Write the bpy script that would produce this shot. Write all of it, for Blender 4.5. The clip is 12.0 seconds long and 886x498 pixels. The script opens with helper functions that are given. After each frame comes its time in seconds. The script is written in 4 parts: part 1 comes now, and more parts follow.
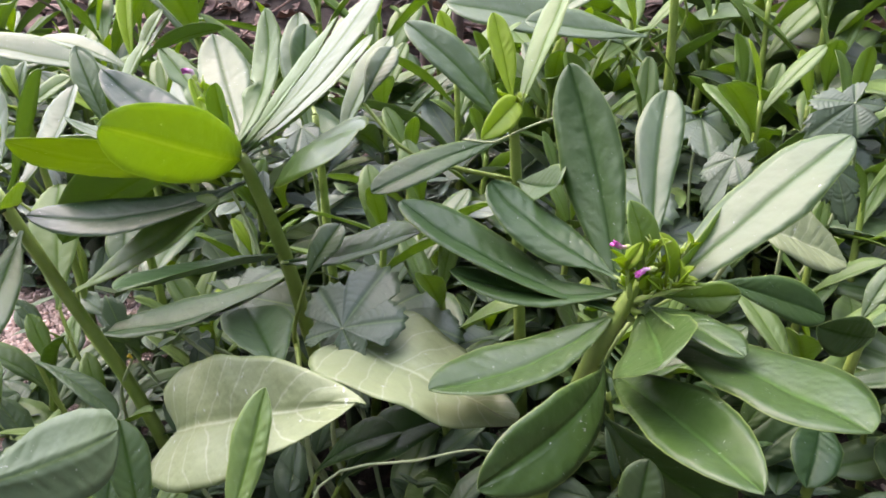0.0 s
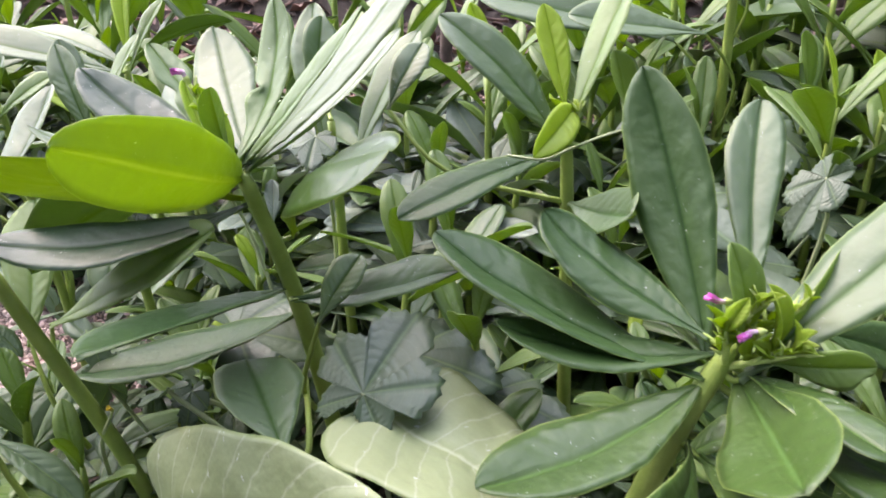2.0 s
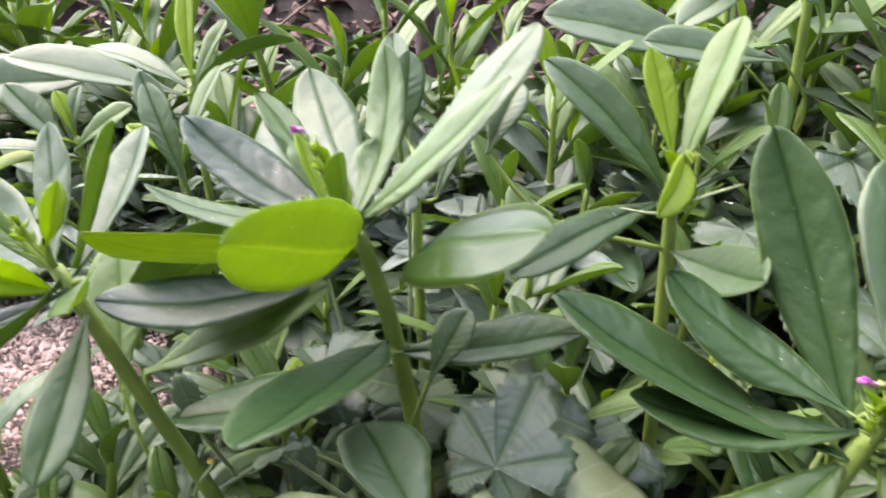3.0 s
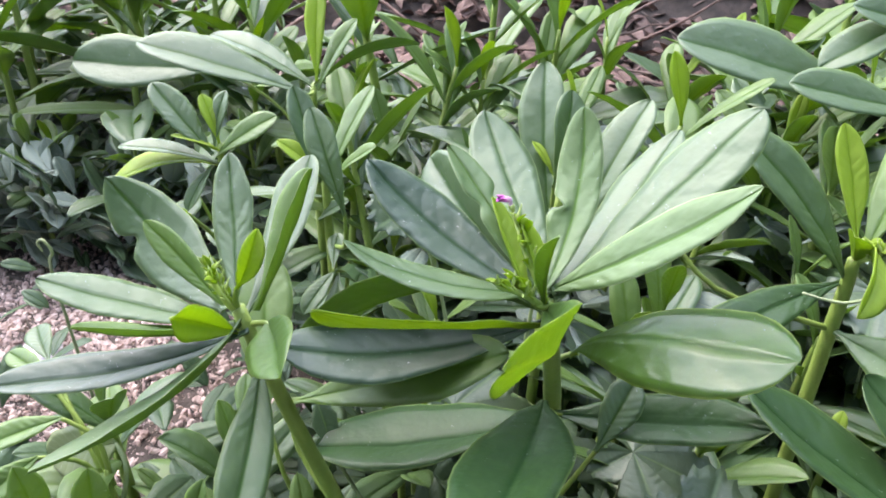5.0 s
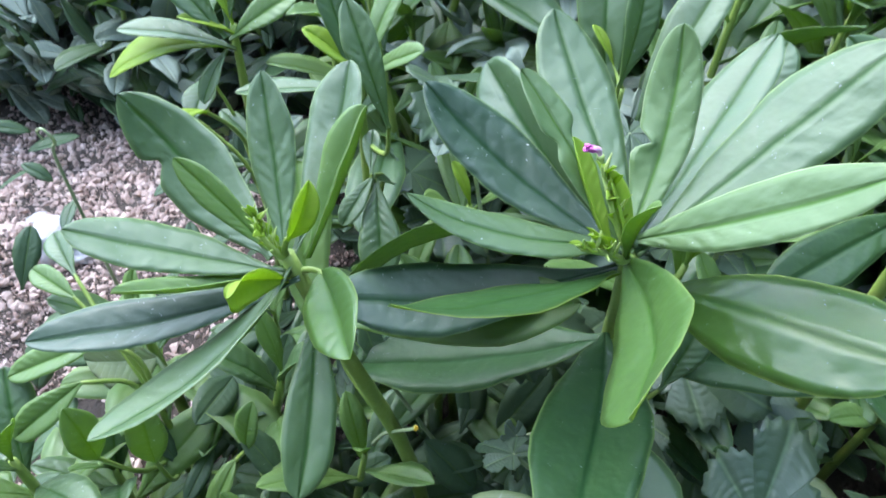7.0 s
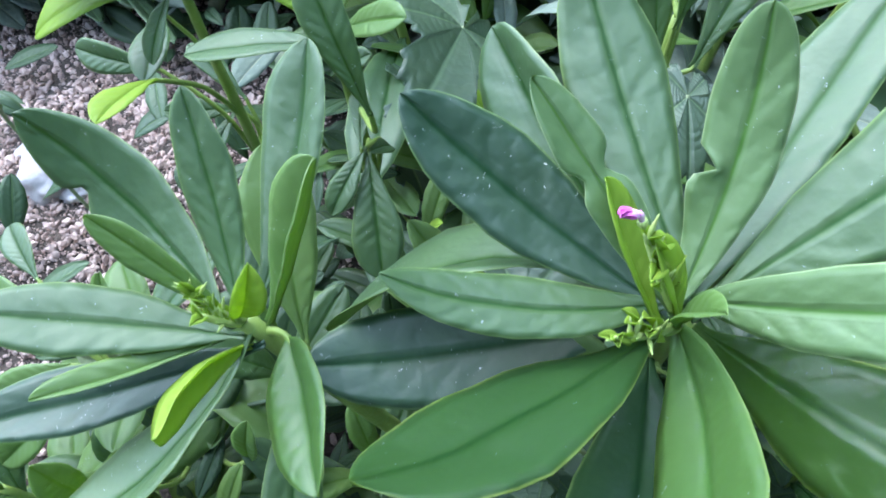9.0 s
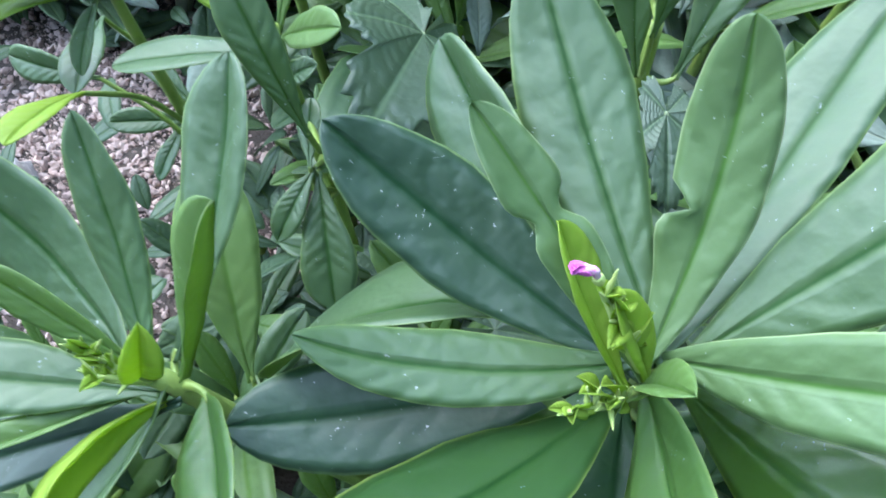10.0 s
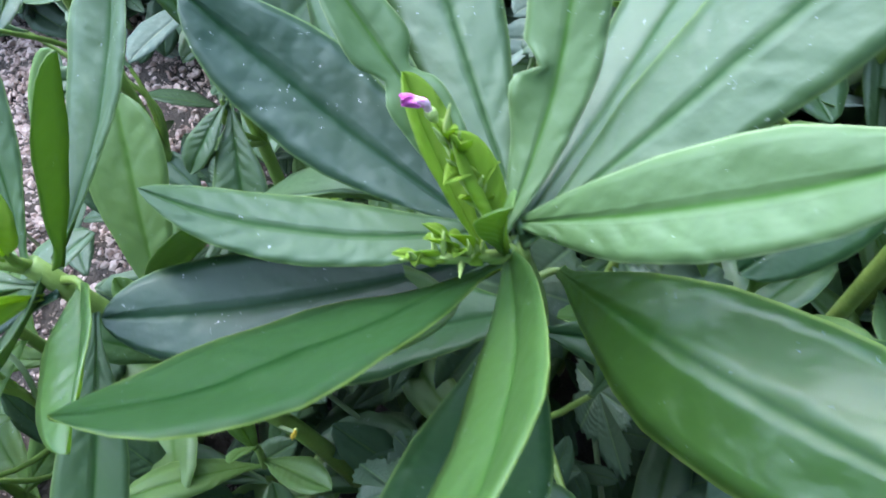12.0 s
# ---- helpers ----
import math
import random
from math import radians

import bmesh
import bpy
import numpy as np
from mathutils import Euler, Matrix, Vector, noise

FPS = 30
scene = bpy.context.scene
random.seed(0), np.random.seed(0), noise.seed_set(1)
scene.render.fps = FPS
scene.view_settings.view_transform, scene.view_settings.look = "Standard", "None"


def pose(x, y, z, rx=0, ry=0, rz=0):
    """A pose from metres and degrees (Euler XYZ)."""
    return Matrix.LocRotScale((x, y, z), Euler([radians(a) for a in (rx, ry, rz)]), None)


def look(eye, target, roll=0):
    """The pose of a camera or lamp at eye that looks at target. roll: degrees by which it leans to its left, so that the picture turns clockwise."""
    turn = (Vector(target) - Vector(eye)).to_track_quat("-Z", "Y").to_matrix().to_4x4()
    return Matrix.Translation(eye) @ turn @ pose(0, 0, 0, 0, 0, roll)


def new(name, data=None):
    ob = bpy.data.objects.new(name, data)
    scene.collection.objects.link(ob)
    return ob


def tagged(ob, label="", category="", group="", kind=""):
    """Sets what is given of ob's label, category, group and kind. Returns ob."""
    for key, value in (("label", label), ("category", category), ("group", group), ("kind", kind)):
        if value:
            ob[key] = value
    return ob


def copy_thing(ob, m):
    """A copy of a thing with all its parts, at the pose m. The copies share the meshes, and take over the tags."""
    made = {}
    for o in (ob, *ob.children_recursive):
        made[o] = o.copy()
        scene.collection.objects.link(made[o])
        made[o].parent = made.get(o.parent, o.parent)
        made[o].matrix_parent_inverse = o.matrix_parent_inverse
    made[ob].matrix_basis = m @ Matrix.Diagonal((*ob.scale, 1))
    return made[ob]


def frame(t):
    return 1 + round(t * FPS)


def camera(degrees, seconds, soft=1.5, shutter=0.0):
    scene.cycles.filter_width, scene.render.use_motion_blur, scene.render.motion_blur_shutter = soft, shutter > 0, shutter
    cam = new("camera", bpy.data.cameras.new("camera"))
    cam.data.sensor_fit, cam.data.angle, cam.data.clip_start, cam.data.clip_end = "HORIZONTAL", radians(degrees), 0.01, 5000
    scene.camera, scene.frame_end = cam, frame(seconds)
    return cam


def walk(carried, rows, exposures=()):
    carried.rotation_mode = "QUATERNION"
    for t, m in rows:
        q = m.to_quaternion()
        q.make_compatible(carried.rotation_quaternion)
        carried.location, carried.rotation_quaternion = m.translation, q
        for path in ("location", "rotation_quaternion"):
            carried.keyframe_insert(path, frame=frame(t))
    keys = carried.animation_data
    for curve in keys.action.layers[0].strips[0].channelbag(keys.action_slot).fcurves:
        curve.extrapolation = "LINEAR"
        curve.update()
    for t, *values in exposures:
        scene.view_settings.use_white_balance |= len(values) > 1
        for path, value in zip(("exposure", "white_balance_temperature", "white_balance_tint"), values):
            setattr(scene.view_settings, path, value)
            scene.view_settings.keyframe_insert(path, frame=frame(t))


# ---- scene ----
cam = camera(64.5, 12.0, 1.75, 0.5)
PATH = [
    (0, (0.032, 0.007, 0.319), (-0.14, 1.822, -0.504), -1.8),
    (0.5, (0.034, 0.018, 0.312), (-0.144, 1.835, -0.506), -1.6),
    (1, (0.033, 0.034, 0.31), (-0.154, 1.852, -0.504), -1.7),
    (1.5, (0.027, 0.048, 0.31), (-0.17, 1.86, -0.515), -1.4),
    (2, (0.016, 0.062, 0.312), (-0.188, 1.868, -0.522), -1.5),
    (2.5, (0.002, 0.07, 0.317), (-0.205, 1.872, -0.527), -1.4),
    (3, (-0.026, 0.074, 0.334), (-0.239, 1.863, -0.534), -1.1),
    (3.5, (-0.048, 0.079, 0.346), (-0.294, 1.883, -0.482), 0.1),
    (5.5, (-0.1, 0.092, 0.376), (-0.321, 1.769, -0.691), 4.5),
    (6, (-0.112, 0.1, 0.387), (-0.284, 1.71, -0.787), 5.3),
    (6.5, (-0.121, 0.111, 0.386), (-0.278, 1.639, -0.894), 5.5),
    (8.5, (-0.125, 0.197, 0.389), (-0.307, 1.238, -1.309), -0.3),
    (9, (-0.122, 0.213, 0.387), (-0.335, 1.216, -1.33), -2.3),
    (9.5, (-0.118, 0.227, 0.383), (-0.345, 1.205, -1.347), -3.6),
    (10, (-0.112, 0.237, 0.373), (-0.326, 1.222, -1.354), -2.7),
    (10.5, (-0.107, 0.237, 0.362), (-0.31, 1.243, -1.354), -1.9),
    (11, (-0.099, 0.232, 0.357), (-0.318, 1.256, -1.348), -2.8),
    (11.5, (-0.091, 0.225, 0.353), (-0.322, 1.271, -1.335), -3.4),
    (12, (-0.08, 0.213, 0.355), (-0.299, 1.277, -1.324), -3.0),
]
# stops, kelvin, tint: the clip's camera cools and greens its picture as it comes closer
EXPOSURES = [(0.0, 2.26, 7150, 25), (3.5, 2.40, 7100, 23), (6.0, 2.29, 6100, 13), (8.5, 2.12, 5500, 6), (12.0, 2.04, 5500, 6)]
walk(cam, [(t, look(eye, target, roll)) for t, eye, target, roll in PATH], EXPOSURES)
SKY, SUN = 0.135, 1.7

# ---- light ----
world = bpy.data.worlds.new("sky")
scene.world = world
world.use_nodes = True
wn, wl = world.node_tree.nodes, world.node_tree.links
sky = wn.new("ShaderNodeTexSky")
sky.sky_type, sky.sun_disc = "NISHITA", False
sky.sun_elevation, sky.sun_rotation = radians(55), radians(309)
sky.air_density, sky.dust_density = 1.0, 3.0
wl.new(sky.outputs[0], wn["Background"].inputs[0])
wn["Background"].inputs[1].default_value = SKY
sun = new("sun", bpy.data.lights.new("sun", "SUN"))
sun.data.energy, sun.data.angle, sun.data.color = SUN, radians(105), (0.84, 0.96, 1.16)
sun.matrix_world = look((-1.1, 1.2, 2.0), (0, 0.3, 0))


# ---- materials ----
def material(name):
    m = bpy.data.materials.new(name)
    m.use_nodes = True
    return m, m.node_tree.nodes, m.node_tree.links


def node(nodes, kind, **values):
    n = nodes.new(kind)
    for key, value in values.items():
        n.inputs[key].default_value = value
    return n


def calc(nodes, links, op, a, b=0.0):
    n = nodes.new("ShaderNodeMath")
    n.operation = op
    for i, v in enumerate((a, b)):
        if isinstance(v, (int, float)):
            n.inputs[i].default_value = v
        else:
            links.new(v, n.inputs[i])
    return n.outputs[0]


def mix(nodes, links, fac, a, b):
    n = nodes.new("ShaderNodeMix")
    n.data_type = "RGBA"
    for i, v in ((0, fac), (6, a), (7, b)):
        if isinstance(v, (int, float, tuple)):
            n.inputs[i].default_value = v
        else:
            links.new(v, n.inputs[i])
    return n.outputs[2]


def step(nodes, links, value, low, high):
    n = nodes.new("ShaderNodeMapRange")
    n.interpolation_type = "SMOOTHSTEP"
    links.new(value, n.inputs[0])
    n.inputs[1].default_value, n.inputs[2].default_value = low, high
    return n.outputs[0]


def rgb(r, g, b):
    return (r, g, b, 1.0)


def leaf_material(name, dark, light, rib, rim, glow, rough=0.36, veins=0.5, coat=0.25, gloss=0.8, specks=0.95, through_light=0.26, spread=0.5, line=0.22, rib_width=0.05, pale_rib=rgb(0.5, 0.68, 0.12), speck_scale=520.0):
    """A thin living leaf: base tone with blotches, midrib, side veins, pale rim, dust specks, light coming through."""
    m, n, l = material(name)
    uv = n.new("ShaderNodeUVMap").outputs[0]
    sep = n.new("ShaderNodeSeparateXYZ")
    l.new(uv, sep.inputs[0])
    u, v = sep.outputs[0], sep.outputs[1]
    across = calc(n, l, "MULTIPLY", calc(n, l, "ABSOLUTE", calc(n, l, "SUBTRACT", v, 0.5)), 2.0)
    obj = n.new("ShaderNodeObjectInfo").outputs["Random"]
    geo = n.new("ShaderNodeNewGeometry").outputs["Random Per Island"]
    chance = calc(n, l, "FRACT", calc(n, l, "ADD", obj, geo))
    tex = n.new("ShaderNodeTexCoord").outputs["Object"]
    blotch = node(n, "ShaderNodeTexNoise", Scale=45.0, Detail=4.0)
    fine = node(n, "ShaderNodeTexNoise", Scale=420.0, Detail=3.0)
    pucker = node(n, "ShaderNodeTexNoise", Scale=125.0, Detail=2.5)
    l.new(tex, pucker.inputs["Vector"])
    l.new(tex, blotch.inputs["Vector"])
    l.new(tex, fine.inputs["Vector"])
    tone = calc(n, l, "ADD", calc(n, l, "MULTIPLY", chance, spread), calc(n, l, "MULTIPLY", blotch.outputs[0], 1.0 - spread))
    col = mix(n, l, tone, dark, light)
    col = mix(n, l, calc(n, l, "MULTIPLY", step(n, l, fine.outputs[0], 0.45, 0.75), 0.25), col, light)
    net = n.new("ShaderNodeTexVoronoi")
    net.feature = "DISTANCE_TO_EDGE"
    net.inputs["Scale"].default_value = 260.0
    l.new(mix(n, l, 0.012, tex, fine.outputs["Color"]), net.inputs["Vector"])
    mesh_vein = step(n, l, net.outputs["Distance"], 0.16, 0.0)
    col = mix(n, l, calc(n, l, "MULTIPLY", mesh_vein, 0.05), col, rib)
    mottle = node(n, "ShaderNodeTexNoise", Scale=210.0, Detail=3.0)
    l.new(tex, mottle.inputs["Vector"])
    col = mix(n, l, calc(n, l, "MULTIPLY", step(n, l, mottle.outputs[0], 0.45, 0.75), 0.2), col, light)
    # side veins run forward from the midrib
    phase = calc(n, l, "SUBTRACT", calc(n, l, "MULTIPLY", u, 9.0), calc(n, l, "MULTIPLY", across, 1.6))
    warp = calc(n, l, "ADD", phase, calc(n, l, "MULTIPLY", blotch.outputs[0], 1.3))
    wave = calc(n, l, "ABSOLUTE", calc(n, l, "SUBTRACT", calc(n, l, "FRACT", warp), 0.5))
    vein = step(n, l, wave, line, 0.0)
    col = mix(n, l, calc(n, l, "MULTIPLY", vein, 0.10 * veins), col, rib)
    ragged = calc(n, l, "ADD", across, calc(n, l, "MULTIPLY", calc(n, l, "SUBTRACT", fine.outputs[0], 0.5), 0.05))
    ribs = step(n, l, ragged, rib_width * 1.5, 0.0)
    groove = step(n, l, across, 0.2, 0.0)
    quilt = step(n, l, wave, 0.45, 0.0)
    col = mix(n, l, calc(n, l, "MULTIPLY", ribs, 0.85), col, rib)
    edge = step(n, l, across, 0.945, 0.985)
    col = mix(n, l, calc(n, l, "MULTIPLY", edge, 0.62), col, rim)
    dust = n.new("ShaderNodeTexVoronoi")
    dust.inputs["Scale"].default_value = speck_scale
    bent = n.new("ShaderNodeMapping")
    bent.inputs["Scale"].default_value = (1.0, 0.42, 1.0)
    l.new(mix(n, l, 0.006, tex, fine.outputs["Color"]), bent.inputs["Vector"])
    l.new(bent.outputs[0], dust.inputs["Vector"])
    rare = node(n, "ShaderNodeTexNoise", Scale=110.0)
    l.new(tex, rare.inputs["Vector"])
    speck = calc(n, l, "MULTIPLY", step(n, l, dust.outputs["Distance"], 0.125, 0.04), step(n, l, rare.outputs[0], 0.64 - 0.1 * specks, 0.70 - 0.1 * specks))
    col = mix(n, l, calc(n, l, "MULTIPLY", speck, specks), col, rgb(0.62, 0.66, 0.56))
    bsdf = n["Principled BSDF"]
    l.new(col, bsdf.inputs["Base Color"])
    l.new(calc(n, l, "ADD", rough - 0.06, calc(n, l, "MULTIPLY", mottle.outputs[0], 0.14)), bsdf.inputs["Roughness"])
    l.new(calc(n, l, "MULTIPLY", calc(n, l, "SUBTRACT", 1.0, calc(n, l, "MULTIPLY", step(n, l, ragged, 0.16, 0.0), 0.85)), gloss), bsdf.inputs["Specular IOR Level"])
    bsdf.inputs["Coat Weight"].default_value = coat
    bsdf.inputs["Coat Roughness"].default_value = 0.38
    height = calc(n, l, "SUBTRACT", calc(n, l, "MULTIPLY", blotch.outputs[0], 0.3), calc(n, l, "ADD", calc(n, l, "MULTIPLY", calc(n, l, "MULTIPLY", quilt, step(n, l, rare.outputs[0], 0.3, 0.7)), 0.26 * min(veins, 0.7)), calc(n, l, "MULTIPLY", groove, 0.36)))
    bump = node(n, "ShaderNodeBump", Strength=0.8, Distance=0.0018)
    l.new(calc(n, l, "ADD", height, calc(n, l, "ADD", calc(n, l, "MULTIPLY", fine.outputs[0], 0.035), calc(n, l, "MULTIPLY", pucker.outputs[0], 0.62))), bump.inputs["Height"])
    l.new(bump.outputs[0], bsdf.inputs["Normal"])
    leak = n.new("ShaderNodeBsdfTranslucent")
    l.new(mix(n, l, calc(n, l, "MULTIPLY", ribs, 0.5), mix(n, l, 0.3, glow, col), pale_rib), leak.inputs[0])
    both = node(n, "ShaderNodeMixShader", Fac=through_light)
    l.new(bsdf.outputs[0], both.inputs[1])
    l.new(leak.outputs[0], both.inputs[2])
    l.new(both.outputs[0], n["Material Output"].inputs[0])
    return m


mature = leaf_material("mature_leaf", rgb(0.040, 0.096, 0.028), rgb(0.082, 0.150, 0.041), rgb(0.014, 0.060, 0.010), rgb(0.26, 0.37, 0.10), rgb(0.40, 0.62, 0.05), rough=0.53, coat=0.12, gloss=0.95, through_light=0.26)
# deeper green of older leaves; shade of some low ones is also in it
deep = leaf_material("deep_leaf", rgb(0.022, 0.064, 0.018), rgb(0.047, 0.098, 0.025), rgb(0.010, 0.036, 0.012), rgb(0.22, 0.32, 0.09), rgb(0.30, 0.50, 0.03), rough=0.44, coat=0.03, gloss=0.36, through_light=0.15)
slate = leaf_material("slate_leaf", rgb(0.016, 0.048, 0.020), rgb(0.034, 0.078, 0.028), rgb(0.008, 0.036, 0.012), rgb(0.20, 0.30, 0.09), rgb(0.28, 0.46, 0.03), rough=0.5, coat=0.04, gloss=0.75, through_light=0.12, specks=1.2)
# pale-ribbed copy for low leaves, with the shade put into its colour
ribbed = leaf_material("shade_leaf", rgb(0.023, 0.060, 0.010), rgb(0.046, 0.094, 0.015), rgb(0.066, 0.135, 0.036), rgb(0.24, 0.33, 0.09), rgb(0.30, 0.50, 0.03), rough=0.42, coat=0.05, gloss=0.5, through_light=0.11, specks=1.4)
fresh = leaf_material("fresh_leaf", rgb(0.092, 0.178, 0.040), rgb(0.146, 0.240, 0.052), rgb(0.075, 0.160, 0.03), rgb(0.30, 0.42, 0.12), rgb(0.48, 0.68, 0.04), rough=0.53, coat=0.08, gloss=0.85, through_light=0.36)
young = leaf_material("young_leaf", rgb(0.26, 0.40, 0.045), rgb(0.37, 0.50, 0.065), rgb(0.13, 0.24, 0.02), rgb(0.38, 0.50, 0.12), rgb(0.50, 0.66, 0.02), rough=0.5, through_light=0.52, specks=0.2, gloss=0.4, coat=0.0)
glowing = leaf_material("thin_leaf", rgb(0.075, 0.16, 0.040), rgb(0.11, 0.20, 0.050), rgb(0.06, 0.14, 0.03), rgb(0.30, 0.40, 0.12), rgb(0.54, 0.72, 0.02), rough=0.42, coat=0.1, through_light=0.5, pale_rib=rgb(0.72, 0.85, 0.25))
backlit = leaf_material("dark_thin_leaf", rgb(0.024, 0.070, 0.018), rgb(0.044, 0.102, 0.024), rgb(0.012, 0.045, 0.012), rgb(0.34, 0.44, 0.10), rgb(0.56, 0.74, 0.02), rough=0.5, coat=0.0, gloss=0.35, through_light=0.42)
puffed = leaf_material("glossy_thin_leaf", rgb(0.034, 0.092, 0.018), rgb(0.062, 0.130, 0.026), rgb(0.016, 0.060, 0.012), rgb(0.40, 0.50, 0.14), rgb(0.56, 0.74, 0.02), rough=0.33, coat=0.3, gloss=0.75, through_light=0.5)
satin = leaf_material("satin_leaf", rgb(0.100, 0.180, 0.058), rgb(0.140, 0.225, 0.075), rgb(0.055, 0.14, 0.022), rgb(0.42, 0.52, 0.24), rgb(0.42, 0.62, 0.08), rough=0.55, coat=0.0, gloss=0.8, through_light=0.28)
weed = leaf_material("weed_leaf", rgb(0.035, 0.075, 0.033), rgb(0.095, 0.155, 0.07), rgb(0.10, 0.16, 0.07), rgb(0.11, 0.18, 0.08), rgb(0.2, 0.34, 0.06), rough=0.5, spread=0.8, coat=0.1, gloss=0.5)
silver = leaf_material("silver_weed", rgb(0.13, 0.18, 0.13), rgb(0.34, 0.40, 0.31), rgb(0.34, 0.36, 0.28), rgb(0.30, 0.36, 0.28), rgb(0.3, 0.4, 0.2), rough=0.6, spread=0.8, coat=0.0, gloss=0.5)
vine = leaf_material("vine_leaf", rgb(0.058, 0.106, 0.047), rgb(0.100, 0.154, 0.076), rgb(0.17, 0.24, 0.15), rgb(0.12, 0.18, 0.1), rgb(0.30, 0.42, 0.20), rough=0.5, veins=3.0, coat=0.15, gloss=1.0, line=0.08, rib_width=0.05, through_light=0.4)
pale = leaf_material("pale_leaf", rgb(0.21, 0.265, 0.125), rgb(0.34, 0.40, 0.20), rgb(0.52, 0.56, 0.38), rgb(0.20, 0.28, 0.08), rgb(0.34, 0.48, 0.10), rough=0.5, veins=5.5, coat=0.15, gloss=0.6, specks=2.0, line=0.07, speck_scale=210.0, rib_width=0.03)
dull = leaf_material("dull_leaf", rgb(0.075, 0.105, 0.060), rgb(0.140, 0.175, 0.110), rgb(0.06, 0.10, 0.05), rgb(0.16, 0.20, 0.12), rgb(0.26, 0.36, 0.12), rough=0.58, spread=0.8, coat=0.0, gloss=0.6, through_light=0.3)
# leaf of the added bushes, which stand mostly unseen to block the sky
bush = leaf_material("added_bush_leaf", rgb(0.018, 0.042, 0.018), rgb(0.05, 0.09, 0.035), rgb(0.03, 0.06, 0.02), rgb(0.05, 0.09, 0.03), rgb(0.14, 0.26, 0.04), rough=0.5, spread=0.8, coat=0.0, gloss=0.4, specks=0.0)


def plain_material(name, dark, light, scale, rough, bump_depth=0.001):
    m, n, l = material(name)
    tex = n.new("ShaderNodeTexCoord").outputs["Object"]
    big = node(n, "ShaderNodeTexNoise", Scale=scale, Detail=5.0)
    small = node(n, "ShaderNodeTexNoise", Scale=scale * 9.0, Detail=4.0)
    l.new(tex, big.inputs["Vector"])
    l.new(tex, small.inputs["Vector"])
    geo = n.new("ShaderNodeNewGeometry").outputs["Random Per Island"]
    tone = calc(n, l, "ADD", calc(n, l, "MULTIPLY", step(n, l, big.outputs[0], 0.3, 0.7), 0.5), calc(n, l, "MULTIPLY", small.outputs[0], 0.25))
    tone = calc(n, l, "ADD", tone, calc(n, l, "MULTIPLY", geo, 0.3))
    bsdf = n["Principled BSDF"]
    l.new(mix(n, l, tone, dark, light), bsdf.inputs["Base Color"])
    bsdf.inputs["Roughness"].default_value = rough
    b = node(n, "ShaderNodeBump", Strength=0.6, Distance=bump_depth)
    l.new(calc(n, l, "ADD", big.outputs[0], small.outputs[0]), b.inputs["Height"])
    l.new(b.outputs[0], bsdf.inputs["Normal"])
    return m


stem_green = plain_material("stem_green", rgb(0.17, 0.26, 0.042), rgb(0.32, 0.41, 0.09), 60.0, 0.42, 0.0006)
stem_pale = plain_material("stem_pale", rgb(0.22, 0.30, 0.12), rgb(0.40, 0.45, 0.25), 60.0, 0.5, 0.0006)
bud_green = plain_material("bud_green", rgb(0.34, 0.46, 0.10), rgb(0.54, 0.62, 0.22), 160.0, 0.45, 0.0004)
magenta = plain_material("magenta_petal", rgb(0.58, 0.04, 0.40), rgb(0.85, 0.26, 0.66), 420.0, 0.5, 0.0003)
petal_pale = plain_material("pale_petal", rgb(0.66, 0.34, 0.52), rgb(0.82, 0.62, 0.70), 420.0, 0.5, 0.0003)
yellow = plain_material("yellow_petal", rgb(0.65, 0.40, 0.02), rgb(0.85, 0.62, 0.06), 300.0, 0.5, 0.0003)
soil = plain_material("soil", rgb(0.028, 0.022, 0.017), rgb(0.115, 0.088, 0.068), 55.0, 0.95, 0.006)
gravel_mat = plain_material("gravel", rgb(0.22, 0.135, 0.105), rgb(0.78, 0.62, 0.54), 90.0, 0.9, 0.002)
bark = plain_material("bark", rgb(0.06, 0.045, 0.035), rgb(0.20, 0.15, 0.12), 70.0, 0.9, 0.003)
dry = plain_material("dry_leaf", rgb(0.10, 0.055, 0.042), rgb(0.33, 0.22, 0.17), 60.0, 0.8, 0.002)


# ---- shapes ----
def finish(name, verts, faces, mat, uvs=None):
    me = bpy.data.meshes.new(name)
    me.from_pydata(verts, [], faces)
    me.materials.append(mat)
    me.polygons.foreach_set("use_smooth", [True] * len(me.polygons))
    if uvs is not None:
        layer = me.uv_layers.new(name="UVMap")
        idx = np.empty(len(me.loops), dtype=np.int32)
        me.loops.foreach_get("vertex_index", idx)
        layer.data.foreach_set("uv", np.asarray(uvs, dtype=np.float32)[idx].ravel())
    me.update()
    return me


def profile(u, a=1.25, b=0.62):
    m = a / (a + b)
    return (u ** a * (1 - u) ** b) / (m ** a * (1 - m) ** b)


